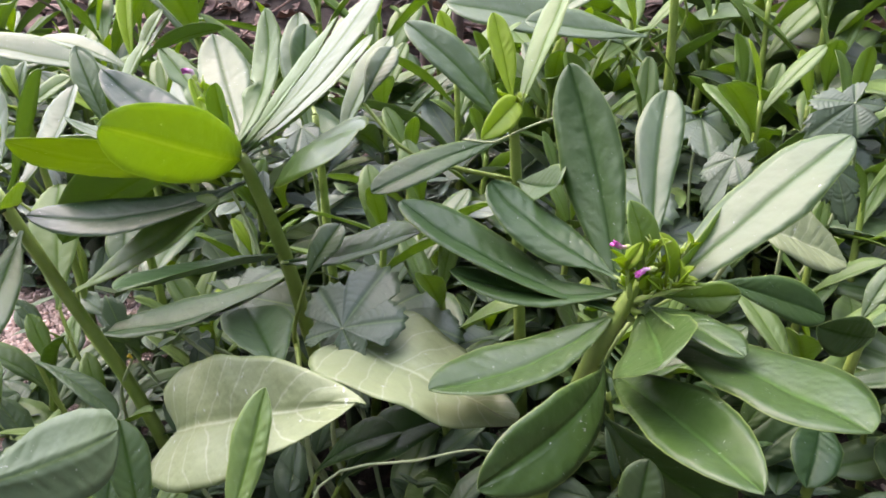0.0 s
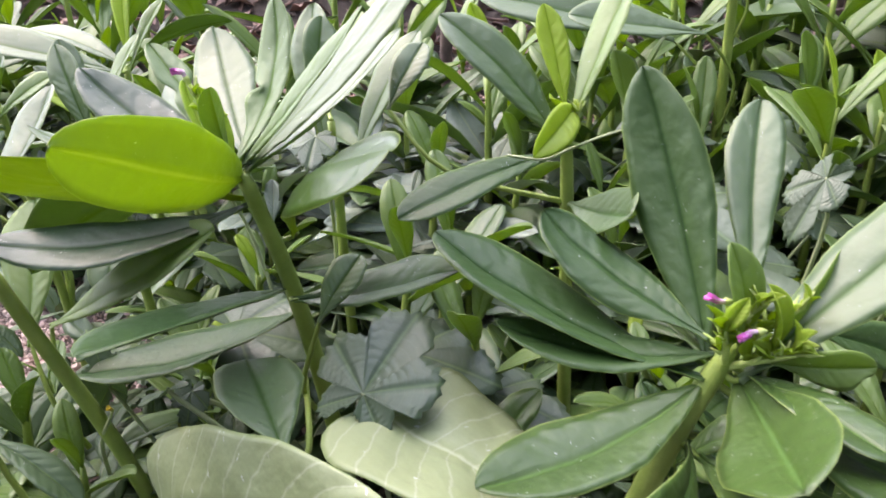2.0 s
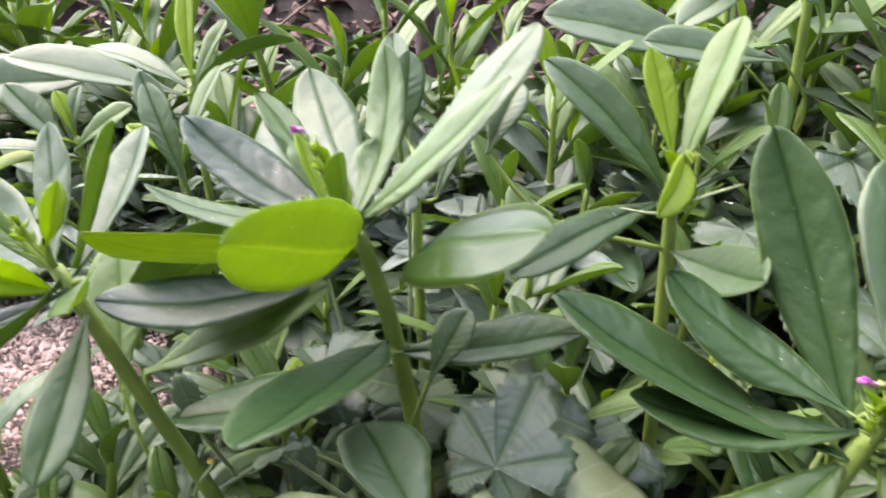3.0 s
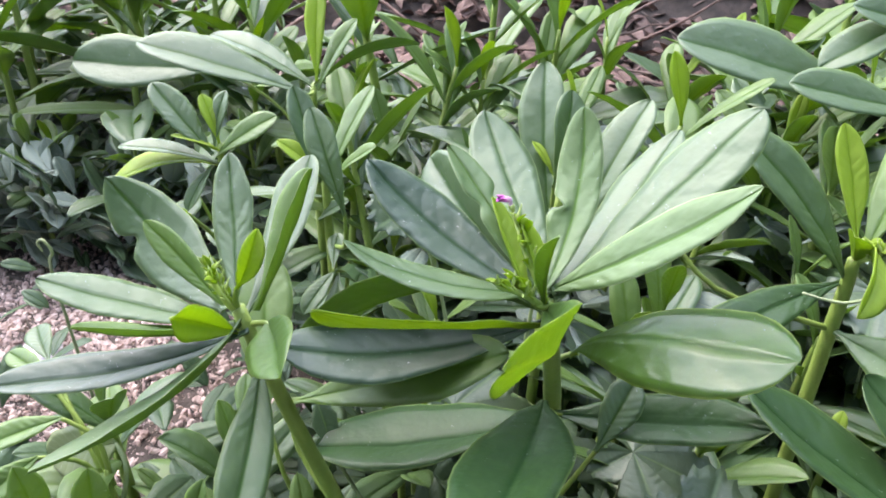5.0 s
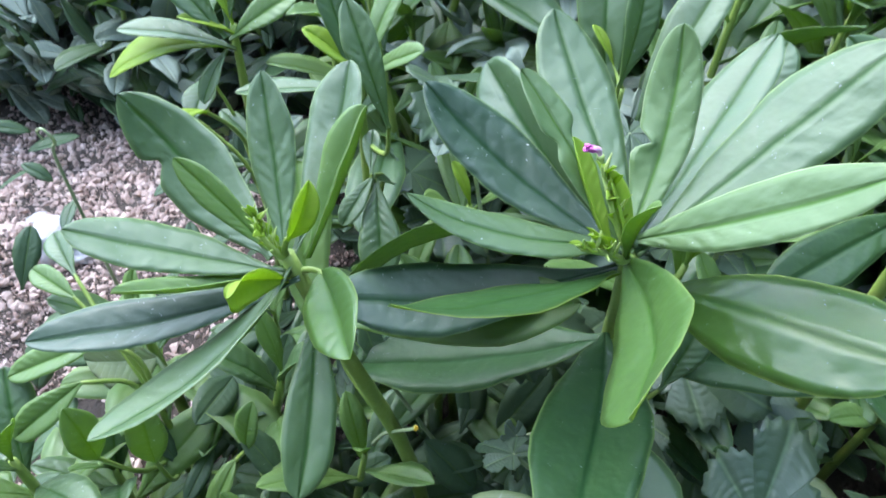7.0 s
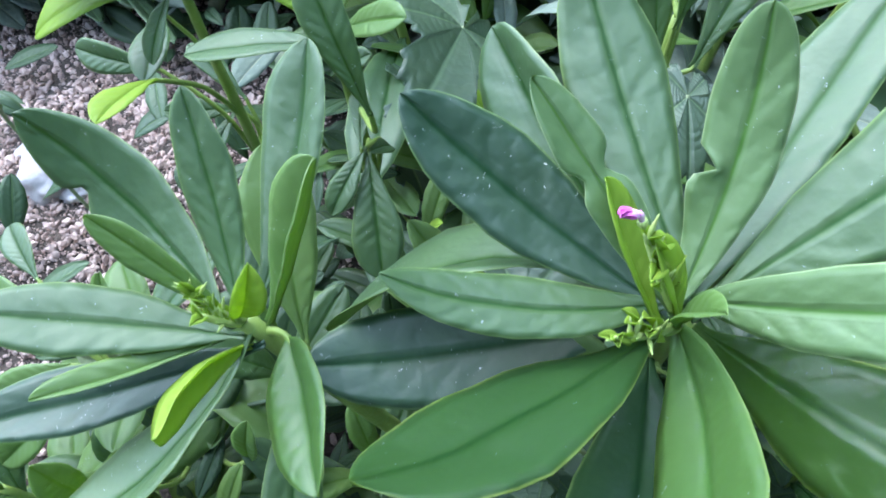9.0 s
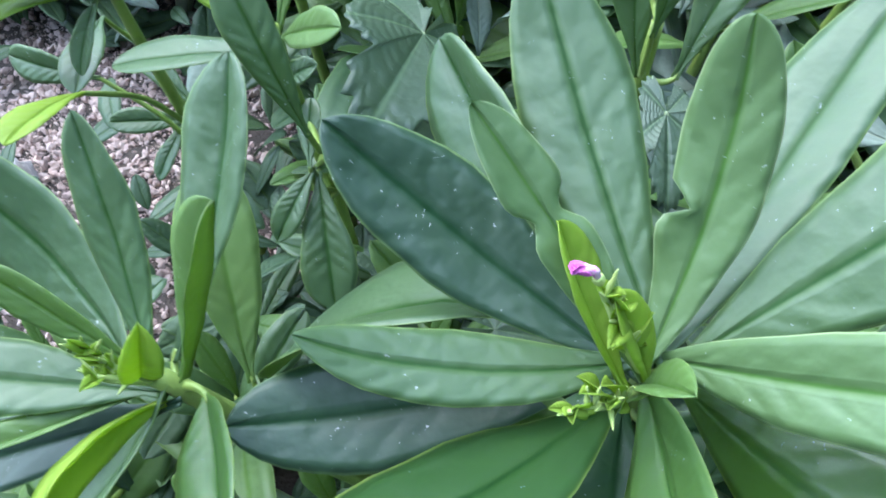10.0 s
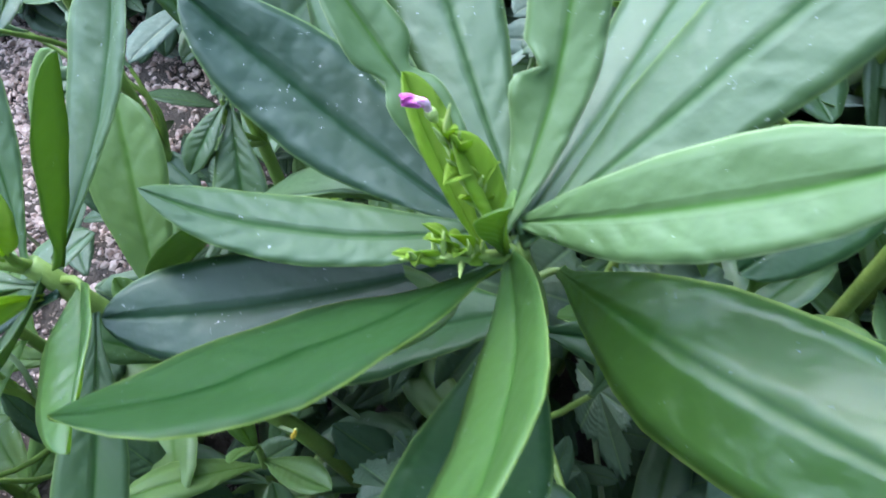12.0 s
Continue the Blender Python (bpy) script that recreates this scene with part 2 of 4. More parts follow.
def leaf_shell(length, width, arch, fold=0.12, cup=0.0, wave=0.014, curl=0.0, twist=0.0, seed=0, nu=16, nv=8, a=1.25, b=0.62, thick=0.0006, bite=None, ripple=1.0, lobe=0.0, pinch=None, bend=0.0, dent=None):
    """Vertices, faces and uvs of one leaf along +x, its upper side +z: base at 0, tip at (length, 0, 0)."""
    rng = random.Random(seed)
    p1, p2, p3 = rng.uniform(0, 6.3), rng.uniform(0, 6.3), rng.uniform(0, 6.3)
    us = [0.5 - 0.5 * math.cos(math.pi * (i / nu) ** 0.9) for i in range(nu + 1)]
    top, low, uvs = [], [], []
    for i, u in enumerate(us):
        half = width / 2 * max(profile(u, a, b), 0.0)
        half = max(half, 0.045 * width * (1 - u) ** 2 + 0.0004 * (u < 0.999))
        if pinch:
            half *= 1 - pinch[2] * math.exp(-((u - pinch[0]) / pinch[1]) ** 2)
        turn = twist * (u - 0.5)
        for j in range(nv + 1):
            s = 2 * j / nv - 1
            e = half * (1 + 0.035 * math.sin(11 * u + p1 + (2.1 if s > 0 else 0)) * ripple + 0.02 * math.sin(23 * u + p2 * (1 if s > 0 else 2)) * ripple)
            if bite and s * bite[0] > 0.4:
                d = (u - bite[1]) / bite[2]
                e *= 1 - (bite[3] if len(bite) > 3 else 0.45) * math.exp(-d * d)
            y = e * s
            lift = dent[3] * half * abs(s) * math.exp(-((u - dent[1]) / dent[2]) ** 2) if dent and s * dent[0] > 0 else 0.0
            z = (1 - (1 - abs(s)) ** 1.7) * half * (fold * 2) - cup * half * s * s + lift
            z += wave * width * math.sin(7 * u + p3 + (1.9 if s > 0 else 0)) * abs(s) ** 2 * min(1, 4 * u)
            z += 0.010 * width * math.sin(19 * u + p1 + 3 * s) * ripple
            x = u * length - lobe * width * abs(s) ** 1.6 * (1 - u) ** 3 * min(1.0, 1.4 * profile(u, a, b))
            z0 = arch * length * 4 * u * (1 - u) + curl * length * max(0, u - 0.72) ** 2 * 4
            y2, z2 = y * math.cos(turn) - z * math.sin(turn), y * math.sin(turn) + z * math.cos(turn)
            y2 += bend * length * 4 * u * (1 - u)
            t = thick * (0.35 + 0.65 * (1 - abs(s) ** 4)) * (1.6 - u)
            top.append((x, y2, z0 + z2 + t / 2))
            low.append((x, y2 * 0.995, z0 + z2 - t / 2 - thick * 1.2 * math.exp(-(s * 7) ** 2) * (1 - u)))
            uvs.append((u, j / nv))
    n, w = len(top), nv + 1
    faces = []
    for i in range(nu):
        for j in range(nv):
            k = i * w + j
            faces.append((k, k + w, k + w + 1, k + 1))
            faces.append((n + k, n + k + 1, n + k + w + 1, n + k + w))
    for i in range(nu):
        k = i * w
        faces.append((k, n + k, n + k + w, k + w))
        k += nv
        faces.append((k, k + w, n + k + w, n + k))
    for j in range(nv):
        faces.append((j, j + 1, n + j + 1, n + j))
        k = nu * w + j
        faces.append((k, n + k, n + k + 1, k + 1))
    return top + low, faces, uvs + uvs


def palmate_shell(length, width, seed=0, lobes=5, teeth=34, thick=0.0004, cup=0.12):
    """A lobed, toothed vine leaf: stalk joint at the origin, middle lobe along +x, upper side +z."""
    rng = random.Random(seed)
    n, rings = 136, 6
    spread = [(-1 + 2 * k / (lobes - 1)) * radians(124) for k in range(lobes)]
    size = [1.0 - 0.46 * abs(a) / radians(124) + rng.uniform(-0.06, 0.06) for a in spread]
    bits = [rng.uniform(0.3, 1.7) for _ in range(teeth + 2)]
    top, low, uvs = [], [], []
    for i in range(rings + 1):
        f = (i / rings) ** 0.8
        for k in range(n + 1):
            q = radians(-168 + 336 * k / n)
            near = min(range(lobes), key=lambda j: abs(q - spread[j]))
            off = (q - spread[near]) / radians(31)
            r = size[near] * (1 - 0.22 * min(1.2, abs(off)) ** 1.5) * (0.62 if abs(q) > radians(152) else 1)
            r *= 1 + 0.075 * bits[int(k * teeth / n)] * (abs((k * teeth / n) % 1 - 0.5) * 2 - 0.5) * f ** 4
            x, y = r * f * math.cos(q) * length, r * f * math.sin(q) * width / 1.55
            z = -cup * length * (r * f) ** 2 + 0.035 * length * f * min(1, abs(off)) + 0.05 * length * math.sin(3 * q + seed) * f
            top.append((x, y, z + thick / 2))
            low.append((x, y, z - thick / 2))
            uvs.append((f, 0.5 + 0.45 * max(-1, min(1, off)) * (0.25 + 0.75 * f)))
    w, m, faces = n + 1, len(top), []
    for i in range(rings):
        for k in range(n):
            a = i * w + k
            faces.append((a, a + w, a + w + 1, a + 1))
            faces.append((m + a, m + a + 1, m + a + w + 1, m + a + w))
    for k in range(n):
        a = rings * w + k
        faces.append((a, m + a, m + a + 1, a + 1))
    return top + low, faces, uvs + uvs


def leaf_pose(base, tip, roll):
    """The turn of a leaf from base to tip, its upper side towards the sky and then rolled."""
    base, tip = Vector(base), Vector(tip)
    ax = (tip - base).normalized()
    up = Vector((0, 0, 1)) - ax * ax.z
    if up.length < 0.05:
        up = Vector((0, -1, 0)) + ax * ax.y
    up.normalize()
    left = up.cross(ax)
    r = radians(roll)
    up2 = up * math.cos(r) + left * math.sin(r)
    left2 = up2.cross(ax)
    m = Matrix((ax, left2, up2)).transposed().to_4x4()
    m.translation = base
    return m


def part(name, me, parent, m=None, label=""):
    ob = new(name, me)
    ob.parent = parent
    if m is not None:
        ob.matrix_basis = Matrix.Translation(-parent.matrix_basis.translation) @ m if parent.parent is None else m
    return tagged(ob, label)


def thing(name, place, label, category, group="", kind=""):
    ob = new(name)
    ob.empty_display_size = 0.02
    ob.location = place
    return tagged(ob, label, category, group, kind)


def tube(points, radii, sides=10):
    """Vertices and faces of a tapering round stalk through points, closed at both ends."""
    pts = [Vector(p) for p in points]
    fine, rad = [], []
    for i in range(len(pts) - 1):
        p0, p1, p2, p3 = pts[max(i - 1, 0)], pts[i], pts[i + 1], pts[min(i + 2, len(pts) - 1)]
        for k in range(4):
            t = k / 4
            fine.append(0.5 * ((2 * p1) + (p2 - p0) * t + (2 * p0 - 5 * p1 + 4 * p2 - p3) * t * t + (3 * p1 - p0 - 3 * p2 + p3) * t ** 3))
            rad.append(radii[i] * (1 - t) + radii[i + 1] * t)
    fine.append(pts[-1])
    rad.append(radii[-1])
    verts, faces = [], []
    side = Vector((1, 0.2, 0))
    for i, p in enumerate(fine):
        d = (fine[min(i + 1, len(fine) - 1)] - fine[max(i - 1, 0)]).normalized()
        side = (side - d * side.dot(d)).normalized()
        other = d.cross(side)
        for k in range(sides):
            q = 2 * math.pi * k / sides
            r = rad[i] * (1 + 0.06 * math.sin(3 * q + i))
            verts.append(tuple(p + side * r * math.cos(q) + other * r * math.sin(q)))
    for i in range(len(fine) - 1):
        for k in range(sides):
            a, b = i * sides + k, i * sides + (k + 1) % sides
            faces.append((a, b, b + sides, a + sides))
    faces.append(tuple(range(sides - 1, -1, -1)))
    faces.append(tuple(range(len(verts) - sides, len(verts))))
    return verts, faces


def gather(pieces):
    """Joins (verts, faces, uvs) pieces into one."""
    vs, fs, us = [], [], []
    for v, f, u in pieces:
        k = len(vs)
        vs.extend(v)
        fs.extend(tuple(i + k for i in face) for face in f)
        us.extend(u)
    return vs, fs, us


def moved(shell, m):
    v, f, u = shell
    return [tuple(m @ Vector(p)) for p in v], f, u


def leaf(plant, base, tip, width, roll, arch, mat=None, **shape):
    """One leaf of a plant, from its node on the stem to its tip."""
    length = (Vector(tip) - Vector(base)).length
    lobed = shape.pop("lobed", False)
    foot = shape.pop("foot", None)
    if "bite" in shape or "pinch" in shape:
        shape["nu"] = 48
    seed = int(abs(base[0] * 7919 + tip[0] * 104729 + tip[2] * 1299709) * 1000) % 100000
    v, f, u = palmate_shell(length, width, seed) if lobed else leaf_shell(length, width, arch, seed=seed, **shape)
    if foot is not None:
        a, b, c = Vector(foot), Vector(base), Vector(tip)
        way = (c - b).normalized()
        mid = a.lerp(b, 0.6) - way * (a - b).length * 0.15
        end = b + way * (0.0 if lobed else length * 0.04)
        sv, sf = tube([a, mid, b.lerp(mid, 0.1), end], [0.0014, 0.0011, 0.0009, 0.0005], 8)
        part("leaf_stalk", finish("leaf_stalk", sv, sf, stem_pale if lobed or mat is pale else stem_green), plant, Matrix())
    return part("leaf", finish("leaf", v, f, mat or mature, u), plant, leaf_pose(base, tip, roll))


def grow(place, label, stem_points, stem_radii, group="leafy plants"):
    """A leafy plant: the Empty at its foot and its round stem."""
    p = thing("leafy_plant", place, label, "plant", group)
    v, f = tube(stem_points, stem_radii)
    part("stem", finish("stem", v, f, stem_green), p, Matrix())
    return p


def flower(plant, at, aim, size=0.0052, mat=None, side=(-1, 0, -0.2)):
    """A small drooping flower: a green cup, a pale bent tube and a crumpled head of five petals."""
    at, aim, side = Vector(at), Vector(aim).normalized(), Vector(side).normalized()
    v, f = tube([at - aim * size * 0.35, at - aim * size * 0.05, at + aim * size * 0.12], [size * 0.06, size * 0.2, size * 0.17], 8)
    cup = part("flower", finish("flower", v, f, bud_green), plant, Matrix(), "green flower cup")
    neck = at + aim * size * 0.42
    head = neck + (aim * 0.35 + side * 0.65).normalized() * size * 0.3
    v, f = tube([at, at.lerp(neck, 0.6), neck, head], [size * 0.10, size * 0.12, size * 0.14, size * 0.12], 9)
    part("corolla_tube", finish("corolla_tube", v, f, mat or petal_pale), cup, None, "pale pink flower tube" if mat is None else "")
    way = (aim * 0.25 + side).normalized()
    turn = way.to_track_quat("Z", "Y").to_matrix().to_4x4()
    turn.translation = neck.lerp(head, 0.15)
    for k in range(5):
        q = 2 * math.pi * k / 5 + 0.4
        shell = leaf_shell(size * (0.66 + 0.08 * (k % 2)), size * 0.36, 0.2, cup=0.7, wave=0.12, seed=k, nu=8, nv=5, a=0.5, b=0.4, thick=0.0002)
        tilt = turn @ Matrix.Rotation(q, 4, "Z") @ Matrix.Translation((size * 0.10, 0, -size * 0.05)) @ Matrix.Rotation(-radians(82 + 5 * (k % 3)), 4, "Y")
        pv, pf, pu = moved(shell, tilt)
        part("petal", finish("petal", pv, pf, mat or magenta, pu), cup, None, "small magenta petal" if k == 0 and mat is None else "")
    return cup


def buds(plant, points, size=0.0026, seed=1, leafy=1.0):
    """A spray of small pointed bracts and short-stalked buds along a flower stalk."""
    rng = random.Random(seed)
    vs, fs = tube(points, [0.0012] * (len(points) - 1) + [0.0007], 8)
    part("flower_stalk", finish("flower_stalk", vs, fs, bud_green), plant, Matrix())
    pts = [Vector(p) for p in points]
    n = 24
    for i in range(n):
        t = (0.25 + 0.75 * (i + 0.6) / n) * (len(pts) - 1)
        k = min(int(t), len(pts) - 2)
        p = pts[k].lerp(pts[k + 1], t - k)
        d = Vector((rng.uniform(-1, 1), rng.uniform(-1, 1), rng.uniform(0.1, 1.4))).normalized()
        d = (d + (pts[-1] - pts[0]).normalized() * 0.7).normalized()
        q = p + d * rng.uniform(0.0015, 0.0035)
        if i % 2:
            v, f = tube([p, p.lerp(q, 0.55), q, q + d * size * 1.5], [0.0004, 0.0005, size * 0.26, size * 0.05], 7)
            part("bud", finish("bud", v, f, bud_green), plant, Matrix())
        else:
            length = rng.uniform(0.005, 0.010) * leafy
            v, f, u = leaf_shell(length, length * 0.46, 0.08, fold=0.35, wave=0.06, seed=i, nu=8, nv=4, thick=0.0003, a=0.9, b=0.8)
            part("bract", finish("bract", v, f, young, u), plant, leaf_pose(p, p + d * length, rng.uniform(-60, 60)))


large_plant = grow((0.17, 0.61, 0.0), "large dark leafy plant with broad long leaves", [(0.17, 0.61, -0.01), (0.168, 0.605, 0.1), (0.165, 0.598, 0.2), (0.162, 0.595, 0.29)], [0.005, 0.0046, 0.004, 0.003])
leaf(large_plant, (0.1421, 0.5927, 0.2979), (0.0724, 0.5649, 0.2617), 0.0298, 21, 0.037, mature, foot=(0.165, 0.598, 0.22))
leaf(large_plant, (0.1247, 0.5880, 0.2350), (-0.0143, 0.5847, 0.2684), 0.0518, 34, 0.024, mature, foot=(0.165, 0.598, 0.17))
leaf(large_plant, (0.1639, 0.5814, 0.2748), (0.0860, 0.5818, 0.2982), 0.0298, 36, 0.035, mature, foot=(0.165, 0.598, 0.23))
leaf(large_plant, (0.1328, 0.5343, 0.2470), (0.0461, 0.5272, 0.2600), 0.0320, 32, -0.007, mature, foot=(0.165, 0.6, 0.16))
flowering_plant = grow((-0.062, 0.325, 0.0), "tall leafy plant with broad green leaves and one small magenta bud", [(-0.062, 0.325, -0.01), (-0.066, 0.322, 0.09), (-0.0745, 0.309, 0.18), (-0.0815, 0.292, 0.234)], [0.0042, 0.004, 0.0036, 0.0028])
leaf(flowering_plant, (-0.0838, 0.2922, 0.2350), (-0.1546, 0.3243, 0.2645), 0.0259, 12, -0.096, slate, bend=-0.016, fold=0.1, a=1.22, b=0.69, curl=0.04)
leaf(flowering_plant, (-0.0810, 0.2934, 0.2272), (-0.1373, 0.3626, 0.2537), 0.0270, 63, 0.033, mature, bend=0.001, fold=0.18, a=1.28, b=0.59, curl=0.01)
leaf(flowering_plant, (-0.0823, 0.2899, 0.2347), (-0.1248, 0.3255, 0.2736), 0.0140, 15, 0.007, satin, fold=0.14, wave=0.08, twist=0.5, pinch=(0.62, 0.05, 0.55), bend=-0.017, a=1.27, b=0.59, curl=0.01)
leaf(flowering_plant, (-0.0793, 0.2940, 0.2367), (-0.1167, 0.3688, 0.2731), 0.0252, 9, -0.023, mature, bend=0.008, fold=-0.02, a=1.29, b=0.63, curl=0.07)
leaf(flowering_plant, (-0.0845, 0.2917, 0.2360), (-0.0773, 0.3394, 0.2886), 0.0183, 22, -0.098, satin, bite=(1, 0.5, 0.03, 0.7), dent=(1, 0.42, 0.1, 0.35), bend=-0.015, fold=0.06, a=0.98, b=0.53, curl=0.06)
leaf(flowering_plant, (-0.0826, 0.2919, 0.2340), (-0.0368, 0.3779, 0.2727), 0.0244, 23, -0.063, mature, bend=0.037, fold=0.08, a=1.15, b=0.64, curl=-0.03)
leaf(flowering_plant, (-0.0799, 0.2928, 0.2347), (-0.0218, 0.3250, 0.2996), 0.0302, -4, -0.031, mature, bend=0.018, fold=-0.03, a=1.32, b=0.62, curl=-0.03)
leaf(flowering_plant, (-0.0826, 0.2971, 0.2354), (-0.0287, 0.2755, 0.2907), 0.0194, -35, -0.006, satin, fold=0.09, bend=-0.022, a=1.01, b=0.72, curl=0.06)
leaf(flowering_plant, (-0.0698, 0.3068, 0.2037), (-0.0159, 0.2453, 0.2541), 0.0331, -33, 0.145, puffed, fold=-0.1, bend=-0.024, a=1.47, b=0.61, curl=0.12, foot=(-0.0773, 0.3022, 0.2016))
# low leaf: shade under the upper leaves is put into its deep green
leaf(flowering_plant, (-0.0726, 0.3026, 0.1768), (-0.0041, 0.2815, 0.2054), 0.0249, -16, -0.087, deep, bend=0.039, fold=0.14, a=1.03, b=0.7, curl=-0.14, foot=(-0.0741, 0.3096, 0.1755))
leaf(flowering_plant, (-0.0824, 0.2928, 0.2315), (-0.0944, 0.2100, 0.2691), 0.0297, -64, -0.107, glowing, fold=0.08, a=0.79, bend=0.013, b=0.55, curl=-0.1)
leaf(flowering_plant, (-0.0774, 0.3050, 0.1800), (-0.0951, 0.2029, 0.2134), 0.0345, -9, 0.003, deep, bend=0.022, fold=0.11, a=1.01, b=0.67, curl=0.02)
leaf(flowering_plant, (-0.0835, 0.2943, 0.2236), (-0.1457, 0.2360, 0.2524), 0.0353, -35, -0.009, backlit, fold=0.01, bend=0.024, a=1.34, b=0.73, curl=0.14)
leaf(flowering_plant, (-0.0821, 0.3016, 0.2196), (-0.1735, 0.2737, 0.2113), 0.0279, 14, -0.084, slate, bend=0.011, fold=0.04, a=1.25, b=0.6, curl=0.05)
leaf(flowering_plant, (-0.0827, 0.2960, 0.2356), (-0.1518, 0.2825, 0.2517), 0.0160, 2, -0.056, mature, bend=0.039, fold=0.01, a=0.95, b=0.67, curl=0.08)
leaf(flowering_plant, (-0.0783, 0.3006, 0.2233), (-0.1747, 0.2928, 0.1910), 0.0427, -40, 0.180, mature)
# another low leaf with the shade put into its deep green
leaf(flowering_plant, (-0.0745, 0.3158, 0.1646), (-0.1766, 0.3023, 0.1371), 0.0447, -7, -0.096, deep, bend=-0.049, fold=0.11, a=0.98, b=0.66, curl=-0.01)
leaf(flowering_plant, (-0.0862, 0.2876, 0.2354), (-0.1058, 0.3090, 0.2632), 0.0114, -27, -0.040, young, fold=0.25, foot=(-0.0815, 0.2920, 0.2340))
leaf(flowering_plant, (-0.0837, 0.2897, 0.2349), (-0.0820, 0.2775, 0.2673), 0.0088, -41, 0.043, fresh, fold=0.3)
leaf(flowering_plant, (-0.0827, 0.2901, 0.2353), (-0.0947, 0.2965, 0.2618), 0.0099, -7, 0.033, young, fold=0.2)
leaf(flowering_plant, (-0.0490, 0.2162, 0.1726), (-0.0774, 0.2618, 0.1749), 0.0285, -5, 0.021, mature, foot=(-0.076, 0.315, 0.13))
leaf(flowering_plant, (-0.0572, 0.2854, 0.1770), (-0.0444, 0.3080, 0.1951), 0.0148, -17, 0.058, mature, foot=(-0.073, 0.318, 0.11))
bushy_plant = grow((0.035, 0.245, 0.0), "low bushy leafy plant with two small magenta flowers", [(0.035, 0.245, -0.01), (0.045, 0.245, 0.08), (0.066, 0.247, 0.158), (0.079, 0.2525, 0.184), (0.084, 0.252, 0.195)], [0.0046, 0.0044, 0.004, 0.0036, 0.0016])
leaf(bushy_plant, (0.0815, 0.2523, 0.1907), (0.0821, 0.3098, 0.1973), 0.0188, -31, 0.072, fresh)
leaf(bushy_plant, (0.0842, 0.2518, 0.1880), (0.0783, 0.2562, 0.2264), 0.0165, 10, 0.098, fresh)
leaf(bushy_plant, (0.0781, 0.2510, 0.1864), (0.0681, 0.2851, 0.1863), 0.0116, -12, 0.029, fresh)
leaf(bushy_plant, (0.0912, 0.2493, 0.1911), (0.0890, 0.2504, 0.2160), 0.0103, 10, 0.132, young, fold=0.3, foot=(0.0838, 0.2520, 0.1945))
leaf(bushy_plant, (0.0768, 0.2550, 0.1868), (0.0600, 0.3209, 0.2651), 0.0278, 41, -0.056, deep, bend=-0.001, fold=0.16, a=1.06, b=0.64, curl=0.03)
leaf(bushy_plant, (0.0898, 0.2556, 0.1945), (0.1042, 0.3278, 0.2515), 0.0196, -1, 0.016, mature, bend=0.025, fold=0.12, a=1.55, b=0.59, curl=0.02, foot=(0.0840, 0.2520, 0.1950))
leaf(bushy_plant, (0.0849, 0.2487, 0.1833), (0.1598, 0.2737, 0.2474), 0.0321, -8, 0.002, mature, bend=0.003, fold=0.03, a=1.11, b=0.6, curl=-0.08, foot=(0.0798, 0.2524, 0.1857))
leaf(bushy_plant, (0.0866, 0.2492, 0.1900), (0.1256, 0.2841, 0.2166), 0.0161, -80, 0.087, fresh, bend=-0.005, fold=0.07, a=1.21, b=0.63, curl=0.02)
leaf(bushy_plant, (0.0935, 0.2487, 0.1906), (0.1166, 0.2364, 0.1983), 0.0133, -90, 0.061, fresh, bite=(-1, 0.9, 0.08), bend=-0.001, fold=0.12, a=1.38, b=0.59, curl=-0.0, foot=(0.0840, 0.2520, 0.1950))
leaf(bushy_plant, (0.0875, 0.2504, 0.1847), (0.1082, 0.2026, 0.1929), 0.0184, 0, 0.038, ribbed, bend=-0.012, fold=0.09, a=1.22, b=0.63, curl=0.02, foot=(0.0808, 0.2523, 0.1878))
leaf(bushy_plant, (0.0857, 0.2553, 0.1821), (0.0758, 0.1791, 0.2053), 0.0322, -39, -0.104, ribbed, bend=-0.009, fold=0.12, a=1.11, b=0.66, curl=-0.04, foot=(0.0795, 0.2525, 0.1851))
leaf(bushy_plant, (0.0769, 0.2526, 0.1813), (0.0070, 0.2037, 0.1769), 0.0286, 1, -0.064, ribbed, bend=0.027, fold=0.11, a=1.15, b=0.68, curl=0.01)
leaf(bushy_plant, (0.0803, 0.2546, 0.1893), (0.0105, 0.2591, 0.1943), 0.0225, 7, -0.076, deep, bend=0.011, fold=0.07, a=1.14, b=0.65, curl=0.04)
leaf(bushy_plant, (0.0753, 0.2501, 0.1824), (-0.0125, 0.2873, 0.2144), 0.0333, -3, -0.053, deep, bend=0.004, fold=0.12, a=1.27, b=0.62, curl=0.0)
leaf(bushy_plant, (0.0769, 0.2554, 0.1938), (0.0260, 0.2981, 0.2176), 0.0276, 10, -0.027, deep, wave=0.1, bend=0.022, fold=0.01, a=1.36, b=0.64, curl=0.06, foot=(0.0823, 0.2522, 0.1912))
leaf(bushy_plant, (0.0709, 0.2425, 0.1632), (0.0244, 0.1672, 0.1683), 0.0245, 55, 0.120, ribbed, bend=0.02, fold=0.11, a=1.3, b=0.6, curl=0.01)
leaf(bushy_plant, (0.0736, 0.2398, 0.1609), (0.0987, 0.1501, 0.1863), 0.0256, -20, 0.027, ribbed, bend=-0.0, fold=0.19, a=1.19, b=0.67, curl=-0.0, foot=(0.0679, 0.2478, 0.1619))
